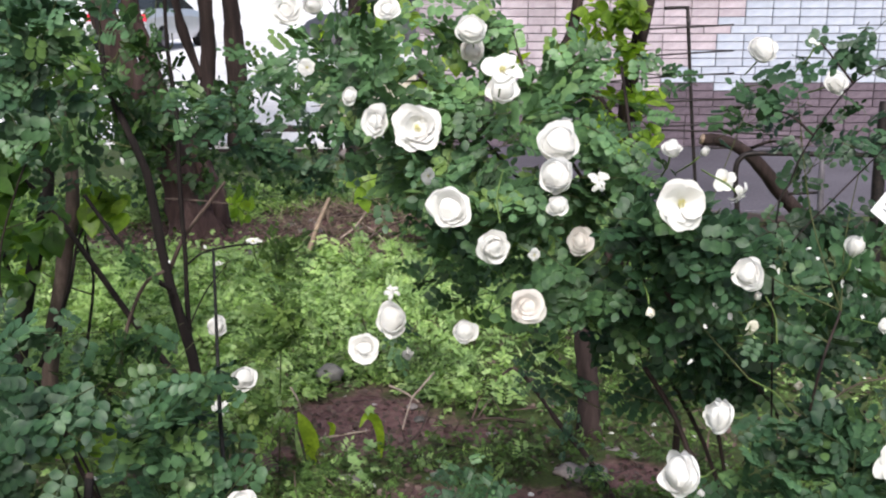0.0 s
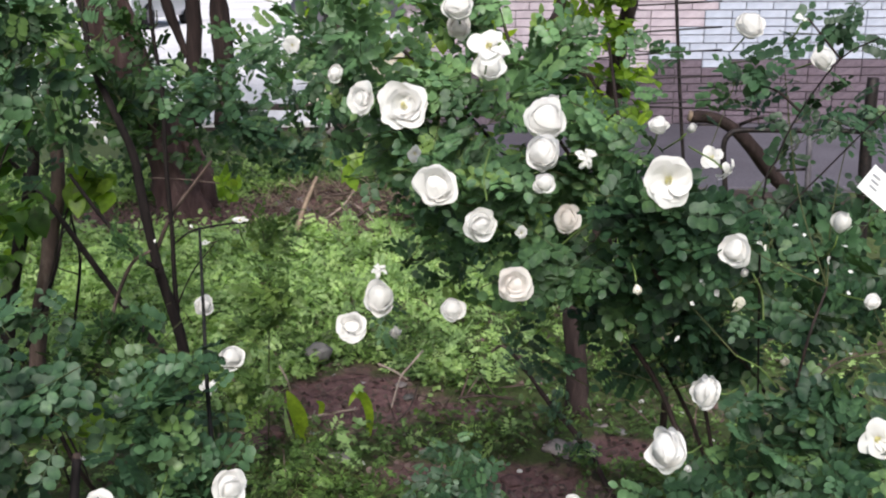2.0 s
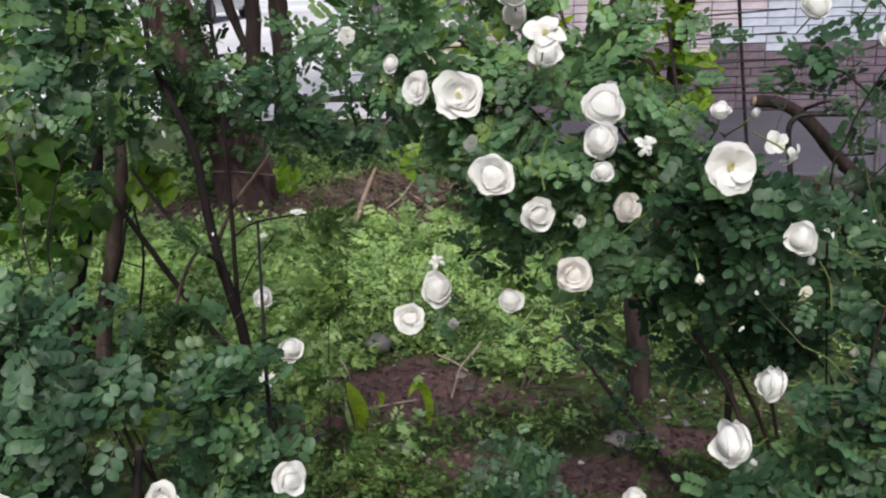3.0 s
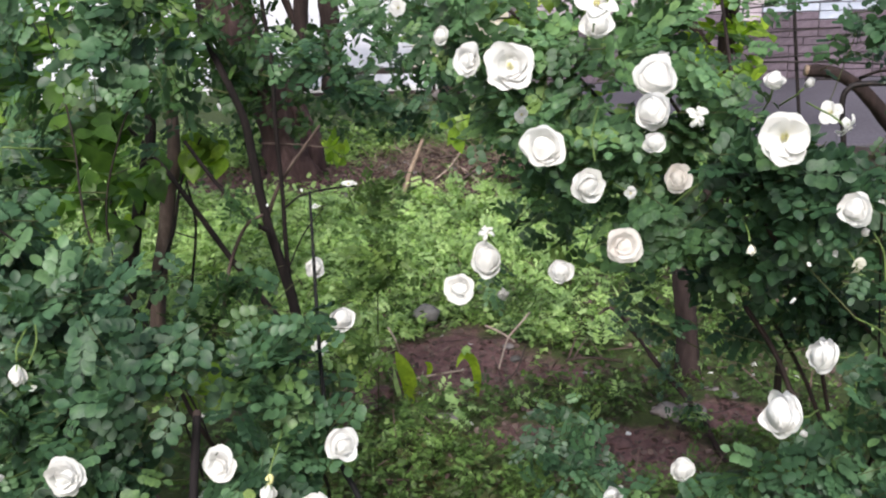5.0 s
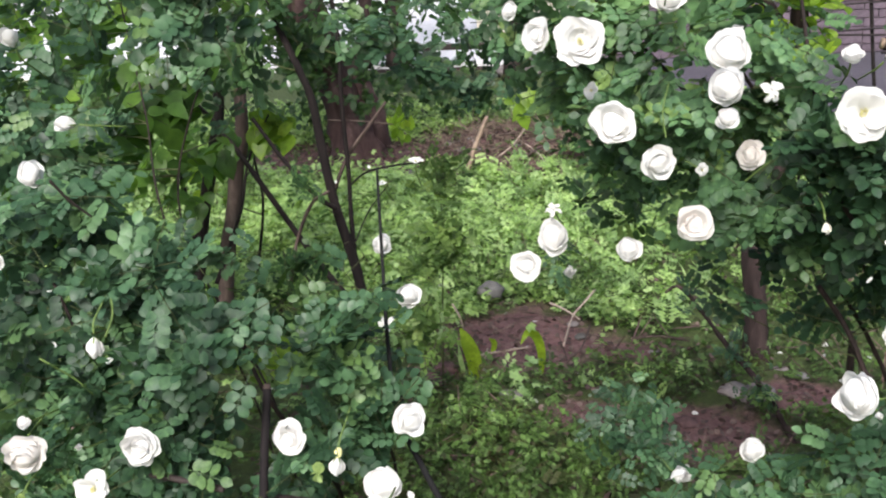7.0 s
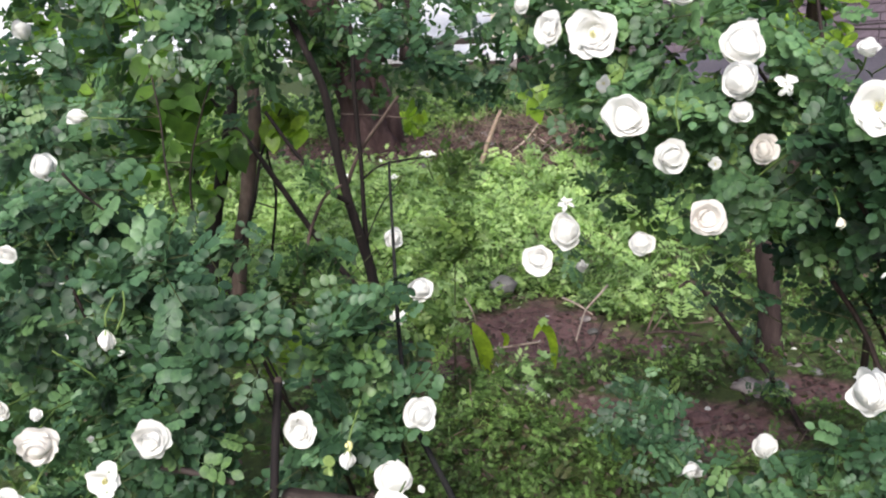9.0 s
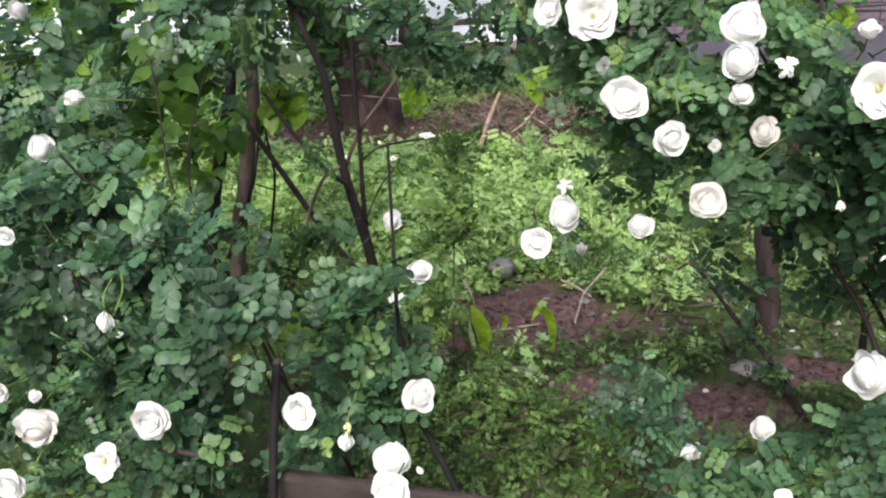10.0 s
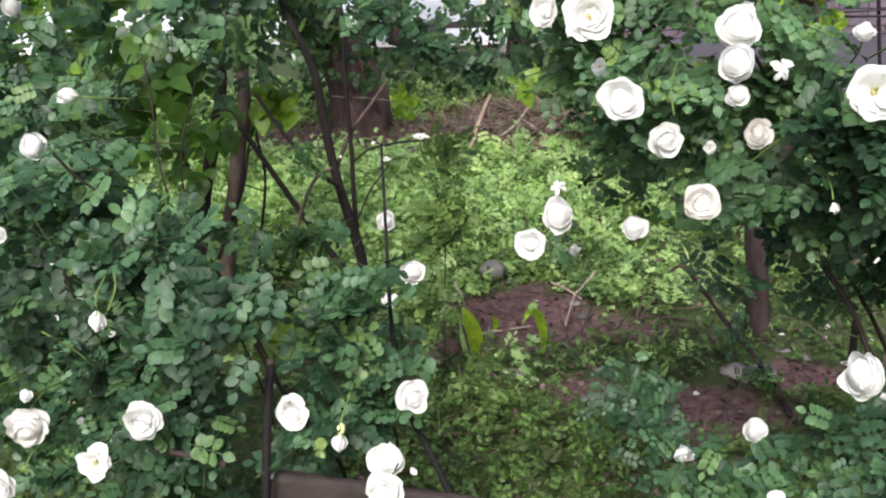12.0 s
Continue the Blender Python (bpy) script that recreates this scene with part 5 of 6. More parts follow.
M([(0.089, 1.559, 1.142), (0.087, 1.618, 1.171), (0.100, 1.679, 1.206)], 0.0014, 0.0011, GREEN_STEM)
M([(0.525, 1.512, 0.957), (0.522, 1.523, 1.000), (0.507, 1.530, 1.030)], 0.0014, 0.0011, GREEN_STEM)
L([(-0.62, 1.76, 0.0), (-0.66, 1.8, 0.5), (-0.818, 1.808, 0.906), (-0.775, 1.819, 1.151), (-0.636, 1.765, 1.339)], 0.0028, 0.0015)
L([(-0.64, 1.76, 0.0), (-0.70, 1.8, 0.5), (-0.805, 1.713, 0.937), (-0.868, 1.819, 1.151), (-0.934, 1.921, 1.346)], 0.0028, 0.0015)
L([(-0.60, 1.74, 0.0), (-0.50, 1.65, 0.4), (-0.546, 1.452, 0.724), (-0.581, 1.432, 0.849)], 0.006, 0.003)
L([(-0.66, 1.74, 0.0), (-0.85, 1.7, 0.5), (-0.884, 1.515, 0.771), (-0.958, 1.550, 0.904)], 0.006, 0.003)
L([(-0.58, 1.74, 0.0), (-0.42, 1.75, 0.4), (-0.429, 1.547, 0.694), (-0.422, 1.622, 0.783)], 0.004, 0.0025)
L([(-0.868, 1.446, 1.118), (-0.848, 1.458, 1.082), (-0.822, 1.472, 1.049)], 0.0025, 0.002)
L([(-0.880, 1.346, 0.856), (-0.837, 1.360, 0.816), (-0.816, 1.373, 0.780)], 0.0016, 0.0013, GREEN_STEM)
L([(-0.779, 1.374, 0.882), (-0.778, 1.404, 0.905), (-0.790, 1.431, 0.924)], 0.0018, 0.0015, GREEN_STEM)

W([(0.629, 1.587, 0.802), (0.674, 1.624, 0.822), (0.718, 1.630, 0.845), (0.796, 1.633, 0.858)], 0.0016, 0.0012, PALE_BARK)
W([(0.699, 1.571, 0.819), (0.723, 1.563, 0.793), (0.725, 1.543, 0.718)], 0.0022, 0.002, BARK)
W([(0.485, 1.512, 0.899), (0.532, 1.524, 0.870), (0.566, 1.534, 0.831)], 0.0013, 0.0015, GREEN_STEM)
M([(0.589, 1.692, 1.066), (0.633, 1.704, 1.113), (0.682, 1.716, 1.160), (0.760, 1.736, 1.234), (0.809, 1.747, 1.276)], 0.0017, 0.0013, BARK)
main.clump(-0.239, 2.132, 1.363, 0.070, 0.150, 0.082, 26, 1)
main.clump(-0.332, 2.132, 1.363, 0.058, 0.120, 0.058, 14, 1)
main.clump(-0.161, 2.003, 1.262, 0.056, 0.120, 0.078, 26, 1)
main.clump(-0.092, 1.765, 1.339, 0.058, 0.080, 0.078, 24, 1)
main.clump(-0.100, 1.947, 1.448, 0.095, 0.100, 0.053, 31, 1)
main.clump(0.075, 1.795, 1.257, 0.170, 0.120, 0.110, 128, 1)
main.clump(0.119, 1.891, 1.429, 0.113, 0.120, 0.062, 51, 1)
main.clump(0.211, 1.871, 1.350, 0.072, 0.100, 0.072, 38, 1)
main.clump(-0.055, 1.964, 1.111, 0.053, 0.120, 0.122, 68, 1)
main.clump(0.017, 1.939, 1.015, 0.067, 0.120, 0.067, 34, 1)
main.clump(0.094, 1.751, 1.164, 0.109, 0.100, 0.089, 76, 1)
main.clump(0.287, 1.721, 1.169, 0.097, 0.100, 0.107, 94, 1)
main.clump(0.339, 2.008, 1.284, 0.056, 0.120, 0.156, 14, 0.9)
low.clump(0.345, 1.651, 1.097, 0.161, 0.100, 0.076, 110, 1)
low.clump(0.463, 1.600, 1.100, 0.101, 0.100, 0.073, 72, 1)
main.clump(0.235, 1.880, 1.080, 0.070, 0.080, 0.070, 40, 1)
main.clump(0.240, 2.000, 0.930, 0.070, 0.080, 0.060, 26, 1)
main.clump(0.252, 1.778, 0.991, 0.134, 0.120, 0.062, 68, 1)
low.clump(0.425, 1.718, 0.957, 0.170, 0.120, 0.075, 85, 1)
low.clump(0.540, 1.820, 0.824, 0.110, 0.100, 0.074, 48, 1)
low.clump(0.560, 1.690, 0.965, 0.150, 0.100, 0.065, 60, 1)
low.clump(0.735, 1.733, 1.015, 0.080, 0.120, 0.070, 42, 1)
front.clump(0.620, 1.500, 0.800, 0.130, 0.100, 0.070, 70, 1)
front.clump(0.663, 1.458, 0.750, 0.107, 0.100, 0.098, 55, 1)
front.clump(0.509, 1.499, 0.709, 0.092, 0.100, 0.073, 47, 1)
front.clump(0.232, 1.507, 0.539, 0.217, 0.100, 0.071, 102, 0.9)
front.clump(0.454, 1.468, 0.585, 0.174, 0.100, 0.073, 76, 0.9)
front.clump(0.033, 2.094, 0.410, 0.080, 0.120, 0.096, 60, 0.62)
low.clump(0.365, 2.900, 0.190, 0.050, 0.060, 0.045, 14, 0.6)
low.clump(0.455, 2.780, 0.080, 0.050, 0.060, 0.035, 14, 0.55)
low.clump(0.245, 2.960, 0.330, 0.060, 0.060, 0.035, 14, 0.6)
front.clump(0.065, 1.891, 0.425, 0.105, 0.120, 0.070, 60, 0.7)
main.clump(0.020, 2.208, 0.870, 0.115, 0.120, 0.050, 30, 0.9)
main.clump(0.141, 2.091, 0.830, 0.122, 0.120, 0.040, 14, 0.9)
low.clump(0.200, 2.066, 0.690, 0.060, 0.100, 0.030, 5, 0.9)
low.clump(0.293, 1.870, 0.745, 0.027, 0.030, 0.020, 3, 1.1)
main.clump(-0.064, 2.457, 0.617, 0.101, 0.100, 0.087, 6, 0.8)
low.clump(0.606, 2.006, 1.273, 0.067, 0.080, 0.067, 17, 0.8)
low.clump(0.600, 1.709, 1.325, 0.094, 0.080, 0.047, 19, 0.8)
front.clump(0.671, 1.624, 1.396, 0.044, 0.060, 0.036, 12, 0.8)
low.clump(0.765, 2.080, 1.160, 0.105, 0.080, 0.035, 15, 0.8)
low.clump(0.803, 1.890, 1.223, 0.042, 0.100, 0.127, 24, 0.8)
low.clump(0.839, 1.950, 1.058, 0.056, 0.100, 0.067, 12, 0.8)
low.clump(0.496, 2.231, 1.345, 0.049, 0.050, 0.073, 7, 0.8)
left.clump(-0.640, 1.556, 1.332, 0.070, 0.080, 0.060, 40, 1)
left.clump(-0.725, 1.837, 1.421, 0.070, 0.100, 0.070, 28, 1)
left.clump(-0.671, 1.633, 1.430, 0.071, 0.100, 0.062, 34, 1)
left.clump(-0.704, 1.733, 1.216, 0.097, 0.100, 0.049, 20, 1)
left.clump(-0.915, 1.825, 1.373, 0.130, 0.150, 0.100, 32, 1)
left.clump(-0.955, 1.770, 1.160, 0.120, 0.150, 0.120, 34, 1)
left.clump(-0.930, 1.618, 0.968, 0.161, 0.150, 0.142, 162, 1)
left.clump(-0.743, 1.656, 0.915, 0.068, 0.100, 0.049, 21, 1)
left.clump(-0.751, 1.492, 0.879, 0.098, 0.120, 0.107, 110, 1)
left.clump(-0.610, 1.386, 0.880, 0.065, 0.080, 0.060, 52, 1)
left.clump(-0.902, 1.461, 0.759, 0.133, 0.120, 0.133, 128, 1)
left.clump(-0.769, 1.441, 0.681, 0.124, 0.120, 0.107, 94, 1)
left.clump(-0.735, 1.493, 0.690, 0.045, 0.100, 0.090, 26, 1)
left.clump(-0.448, 1.564, 0.758, 0.076, 0.100, 0.099, 64, 1)
left.clump(-0.445, 1.686, 0.831, 0.060, 0.080, 0.060, 31, 1)
left.clump(-0.445, 1.459, 0.671, 0.054, 0.080, 0.045, 26, 1)
left.clump(-0.362, 1.488, 0.664, 0.046, 0.080, 0.037, 19, 1)
left.clump(-0.475, 1.434, 0.655, 0.053, 0.080, 0.044, 21, 1)
left.clump(-0.548, 2.507, 1.216, 0.083, 0.120, 0.083, 34, 1)
left.clump(-0.512, 2.582, 1.107, 0.116, 0.150, 0.072, 42, 1)
left.clump(-0.423, 2.528, 1.297, 0.069, 0.150, 0.056, 17, 1)
left.clump(-0.322, 2.667, 1.033, 0.105, 0.150, 0.052, 20, 0.9)
left.clump(-0.206, 2.387, 1.150, 0.047, 0.120, 0.073, 19, 1)
left.clump(-0.812, 2.170, 1.108, 0.061, 0.100, 0.049, 7, 1)
left.clump(-0.405, 1.843, 0.638, 0.044, 0.100, 0.089, 17, 1)
left.clump(-1.113, 1.869, 1.141, 0.116, 0.150, 0.190, 94, 1)
left.clump(-1.238, 2.022, 1.337, 0.111, 0.150, 0.133, 29, 1)
left.clump(-1.115, 1.678, 0.802, 0.080, 0.120, 0.200, 68, 1)
main.clump(0.115, 1.745, 1.063, 0.110, 0.080, 0.050, 51, 1)
main.clump(-0.025, 1.837, 1.220, 0.062, 0.080, 0.051, 21, 1)
left.clump(-1.084, 1.559, 0.538, 0.117, 0.120, 0.097, 68, 1)
left.clump(-0.883, 1.500, 0.511, 0.151, 0.120, 0.057, 68, 1)
left.clump(-0.800, 1.549, 0.501, 0.090, 0.120, 0.058, 40, 1)
main.clump(-0.367, 2.615, 1.233, 0.072, 0.100, 0.058, 8, 0.9)
main.clump(-0.497, 2.633, 1.303, 0.072, 0.100, 0.058, 8, 0.9)
left.clump(-0.530, 1.514, 0.566, 0.040, 0.060, 0.057, 12, 1)
left.clump(-0.765, 1.851, 1.475, 0.090, 0.100, 0.040, 22, 1)
left.clump(-0.670, 1.955, 1.478, 0.095, 0.100, 0.042, 19, 1)
main.clump(-0.380, 2.799, 1.144, 0.078, 0.100, 0.047, 10, 0.9)
main.clump(-0.442, 2.785, 1.092, 0.062, 0.100, 0.047, 10, 0.9)
main.clump(-0.201, 2.225, 1.321, 0.049, 0.100, 0.049, 12, 1)
left.clump(-0.499, 1.351, 0.732, 0.028, 0.050, 0.050, 19, 1)
left.clump(-0.690, 1.429, 0.634, 0.044, 0.050, 0.027, 14, 1)
left.clump(-1.216, 1.953, 1.068, 0.067, 0.100, 0.100, 42, 1)
left.clump(-1.207, 2.144, 1.408, 0.105, 0.100, 0.093, 34, 1)
main.clump(-0.337, 2.712, 1.208, 0.090, 0.150, 0.090, 22, 0.9)
low.clump(0.359, 2.000, 0.813, 0.075, 0.080, 0.050, 20, 0.95)
low.clump(0.431, 2.000, 0.705, 0.060, 0.080, 0.040, 18, 0.95)
low.clump(0.900, 2.200, 0.760, 0.120, 0.100, 0.100, 50, 1)
# two unseen clumps right of the view, added to shade the ground behind
low.clump(0.980, 1.780, 1.180, 0.110, 0.120, 0.120, 80, 1)
low.clump(1.020, 1.760, 0.900, 0.120, 0.120, 0.130, 80, 1)
low.clump(0.403, 1.996, 0.832, 0.105, 0.100, 0.058, 60, 1)
low.clump(0.590, 1.970, 0.730, 0.128, 0.100, 0.070, 68, 1)
low.clump(0.800, 2.050, 0.740, 0.111, 0.100, 0.070, 34, 0.9)
low.clump(0.741, 2.036, 0.990, 0.105, 0.100, 0.047, 34, 1)
left.clump(-1.255, 1.800, 0.740, 0.090, 0.120, 0.110, 60, 1)
left.clump(-1.270, 1.780, 0.520, 0.090, 0.120, 0.120, 60, 1)
left.clump(-1.300, 1.830, 0.930, 0.080, 0.120, 0.100, 45, 1)
left.clump(-1.030, 1.620, 0.640, 0.080, 0.100, 0.080, 50, 1)
left.clump(-1.060, 1.500, 0.880, 0.060, 0.100, 0.080, 40, 1)
left.clump(-1.161, 1.813, 0.926, 0.074, 0.100, 0.095, 51, 1)
left.clump(-1.197, 1.926, 1.163, 0.065, 0.100, 0.098, 26, 1)
for shrub, reach, r in ((main, 0.7, 0.0012), (left, 0.7, 0.0012), (low, 0.6, 0.0012), (front, 0.6, 0.0012), (lilac, 0.7, 0.003), (sapling, 0.5, 0.0015), (leafy, 0.5, 0.0015), (broad, 0.6, 0.004), (bright, 0.4, 0.003), (vine, 0.5, 0.003), (hedge, 0.5, 0.005)):
    shrub.shoots(reach, r)
    shrub.finish()

# ---------------------------------------------------------------- stakes, board, paper
DARK_WOOD = rough_material("near_black_wood", [(0.3, (0.004, 0.003, 0.004)), (0.7, (0.014, 0.010, 0.011))], 40, 0.8, 0.5, 0.002, (1, 1, 0.2))
stake = thing("garden_stake", -0.539, 1.383, 0.732, "dark wooden garden stake with a worn pale tip", "stake")
stake.location.z = 0.0
limb("stake_shaft", [(-0.538, 1.257, 0.395), (-0.539, 1.320, 0.564), (-0.539, 1.364, 0.682), (-0.535, 1.402, 0.783)], 0.0075, 0.0070, DARK_WOOD, stake, n=14, sides=8, rough=0.1)
limb("tip", [(-0.535, 1.402, 0.782), (-0.535, 1.405, 0.790)], 0.0075, 0.005, PALE_BARK, stake, "pale split tip", n=4, sides=8)
hose = thing("bent_stake", -0.318, 1.501, 0.566, "black bent plastic-coated stake beside the roses", "stake")
hose.location.z = 0.0
limb("stake_shaft", [(-0.447, 1.914, 1.010), (-0.426, 1.811, 0.870), (-0.404, 1.708, 0.727), (-0.375, 1.620, 0.621), (-0.322, 1.551, 0.558), (-0.284, 1.516, 0.502), (-0.250, 1.464, 0.435), (-0.237, 1.321, 0.191)], 0.0026, 0.0075, RUBBER, hose, n=40, sides=8)
limb("sleeve", [(-0.383, 1.645, 0.665), (-0.365, 1.607, 0.611)], 0.010, 0.011, RUBBER, hose, n=6, sides=8)
board = thing("wooden_board", -0.404, 1.453, 0.480, "brown weathered board standing on edge below the roses", "board")
board.location.z = 0.0
e0, e1 = Vector((-0.538, 1.378, 0.604)), Vector((-0.237, 1.463, 0.512))
run = (e1 - e0).normalized()
down = Vector((0.02, -0.06, -1)).normalized()
nrm = run.cross(down).normalized()
down = nrm.cross(run).normalized() * -1
if down.z > 0:
    down = -down
mb = Matrix((run, down, nrm)).transposed().to_4x4()
mb.translation = e0 + run * 0.28 + down * 0.15 - board.location
part("panel", box(0.56, 0.30, 0.028, mb, 0.012, 3), OLD_WOOD, board)
for s in (0.03, 0.53):
    foot = e0 + run * s
    limb("leg", [foot + nrm * 0.03 + down * 0.06, Vector((foot.x, foot.y + 0.02, 0.0))], 0.016, 0.016, OLD_WOOD, board, n=4, sides=8)
pole = thing("wooden_pole", -0.678, 1.349, 0.637, "grey-brown wooden pole lying among the rose canes", "pole")
limb("shaft", [(-0.740, 1.370, 0.640), (-0.678, 1.370, 0.628), (-0.617, 1.370, 0.614)], 0.0060, 0.0055, OLD_WOOD, pole, n=14, sides=8, rough=0.15)
rod = thing("broken_branch", 0.459, 3.100, 0.050, "fallen purple-brown branch leaning by the trunk", "branch")
limb("shaft", [(0.249, 3.050, 0.313), (0.308, 3.050, 0.231), (0.360, 3.000, 0.169), (0.435, 2.900, 0.103), (0.486, 2.800, 0.047), (0.530, 2.650, -0.006)], 0.0055, 0.0105, TREE_BARK, rod, n=44, sides=9, rough=0.6)
limb("fork", [(0.189, 3.050, 0.303), (0.231, 3.050, 0.322), (0.297, 3.050, 0.247)], 0.0045, 0.007, PALE_BARK, rod, n=10, sides=7, rough=0.2)
limb("fork", [(0.597, 2.400, 0.455), (0.597, 2.400, 0.408), (0.597, 2.400, 0.330)], 0.008, 0.010, STEM, rod, n=8, sides=7)
PAPER = rough_material("white_card", [(0.3, (0.74, 0.75, 0.78)), (0.7, (0.82, 0.83, 0.86))], 30, 0.7, 0.1, 0.001)
INK = rough_material("grey_print", [(0.3, (0.25, 0.26, 0.30)), (0.7, (0.35, 0.36, 0.40))], 30, 0.7, 0.1, 0.001)
card = thing("paper_card", 0.785, 1.759, 1.116, "white card with faint grey print caught on a rose cane", "card")
part("sheet", box(0.075, 0.0016, 0.050, pose(0.012, 0, 0, 0, 38, 8), 0.0005), PAPER, card)
for k in range(3):
    part("print_bar", box(0.018, 0.001, 0.003, pose(0.012, 0, 0, 0, 38, 8) @ pose(-0.02 + 0.004 * k, -0.0014, 0.010 - 0.009 * k)), INK, card)

# ---------------------------------------------------------------- stones, sticks, fallen petals
STONE = rough_material("grey_stone", [(0.3, (0.07, 0.07, 0.068)), (0.7, (0.19, 0.18, 0.175))], 20, 0.9, 0.6, 0.006, per_object=0.3)
PALE_STONE = rough_material("pale_stone", [(0.3, (0.17, 0.145, 0.145)), (0.7, (0.34, 0.30, 0.30))], 20, 0.9, 0.6, 0.006, per_object=0.25)


def stone(x, y, z, r, material, flat=0.65, seed=0):
    bm = bmesh.new()
    bmesh.ops.create_icosphere(bm, subdivisions=3, radius=1)
    for v in bm.verts:
        k = 1 + 0.35 * noise.noise(v.co * 1.3 + Vector((seed * 3.7, 0, 0))) + 0.12 * noise.noise(v.co * 4 + Vector((0, seed, 0)))
        v.co = Vector((v.co.x * r * k * 1.15, v.co.y * r * k, v.co.z * r * k * flat))
    ob = part("stone", bm, material, None, "", True)
    ob.location = (x, y, z + r * flat * 0.5)
    return tagged(ob, "rough %s stone lying on the soil" % ("grey" if material is STONE else "pale pinkish"), "stone", "garden stones")


stone(-0.440, 3.700, 0.035, 0.045, STONE, 0.75, 1)
stone(-0.297, 2.910, 0.000, 0.032, PALE_STONE, 0.4, 2)
stone(-0.113, 3.487, 0.000, 0.018, PALE_STONE, 0.6, 3)
stone(-0.085, 3.371, 0.000, 0.018, STONE, 0.6, 4)
stone(0.466, 2.937, 0.000, 0.05, PALE_STONE, 0.45, 5)
stone(0.394, 2.964, 0.000, 0.04, PALE_STONE, 0.45, 6)
stone(0.567, 3.119, 0.000, 0.022, PALE_STONE, 0.5, 7)
stone(0.626, 3.077, 0.000, 0.022, STONE, 0.5, 8)
stone(-0.741, 9.171, -0.000, 0.16, PALE_STONE, 0.6, 10)
stone(0.168, 3.252, 0.000, 0.016, PALE_STONE, 0.6, 11)

CLOD = rough_material("earth_clod", [(0.3, (0.060, 0.034, 0.036)), (0.7, (0.15, 0.09, 0.09))], 40, 0.95, 0.8, 0.01)
for cx, cy, cr, seed in ((-0.525, 3.08, 0.042, 31), (-0.470, 3.20, 0.030, 32), (-0.130, 3.02, 0.026, 33), (0.02, 2.92, 0.024, 34), (0.24, 2.76, 0.030, 35), (0.33, 2.66, 0.022, 36), (-0.33, 3.12, 0.024, 37)):
    clod = stone(cx, cy, -0.008, cr, CLOD, 0.6, seed)
    tagged(clod, "crumbly lump of red-brown earth on the soil", "clod", "clods of earth")
    clod.name = "earth_clod"

# rubble on the bare soil by the old tree
for k in range(14):
    q = random.Random(40 + k)
    rx, ry = -0.62 + q.gauss(0, 0.30), 6.05 + q.gauss(0, 0.25)
    stone(rx, ry, 0.10 * math.exp(-((rx + 0.5) / 0.6) ** 2 - ((ry - 6.3) / 0.6) ** 2) - 0.01, q.uniform(0.022, 0.05), PALE_STONE if k % 3 else STONE, q.uniform(0.4, 0.7), 20 + k)


def stick(pts, r, material=PALE_BARK):
    top = thing("stick", *pts[0], "thin dry pale stick lying on the soil", "stick", "dry sticks")
    limb("shaft", pts, r, r * 0.7, material, top, n=12, sides=6, rough=0.2)


stick([(-0.202, 3.534, 0.070), (-0.145, 3.517, 0.050), (-0.088, 3.469, 0.030)], 0.0045, STRAW)
stick([(-0.035, 3.609, 0.090), (-0.088, 3.490, 0.070), (-0.116, 3.442, 0.050), (-0.140, 3.232, 0.030)], 0.0045, STRAW)
stick([(-0.426, 3.151, 0.030), (-0.330, 3.148, 0.050), (-0.255, 3.201, 0.040)], 0.0045, STRAW)
stick([(-0.537, 3.345, 0.140), (-0.507, 3.314, 0.100), (-0.498, 3.350, 0.020)], 0.004, STRAW)
stick([(-0.762, 5.550, 0.040), (-0.717, 5.600, 0.180), (-0.653, 5.700, 0.335)], 0.016, CUT_WOOD)
stick([(-0.397, 2.987, 0.020), (-0.394, 3.015, 0.060), (-0.387, 3.100, 0.080)], 0.0035, STRAW)
stick([(0.090, 3.281, 0.040), (0.188, 3.282, 0.050), (0.288, 3.289, 0.030)], 0.005)
stick([(-0.637, 6.075, 0.140), (-0.431, 6.110, 0.150), (-0.221, 6.054, 0.120)], 0.008)
stick([(-0.050, 3.427, 0.030), (-0.076, 3.210, 0.040), (-0.124, 3.099, 0.030)], 0.004)
stick([(-0.462, 5.594, 0.100), (-0.314, 5.846, 0.140), (-0.170, 6.075, 0.140)], 0.007)
stick([(-0.640, 5.754, 0.060), (-0.532, 5.858, 0.120), (-0.451, 5.917, 0.220)], 0.007, STRAW)
stick([(-0.728, 5.660, 0.050), (-0.450, 5.431, 0.070), (-0.304, 5.621, 0.060)], 0.008)
stick([(-0.494, 6.008, 0.120), (-0.369, 5.757, 0.100), (-0.302, 5.582, 0.050)], 0.006, STRAW)
stick([(-0.263, 5.432, 0.060), (-0.223, 5.647, 0.120), (-0.208, 5.883, 0.200)], 0.006)

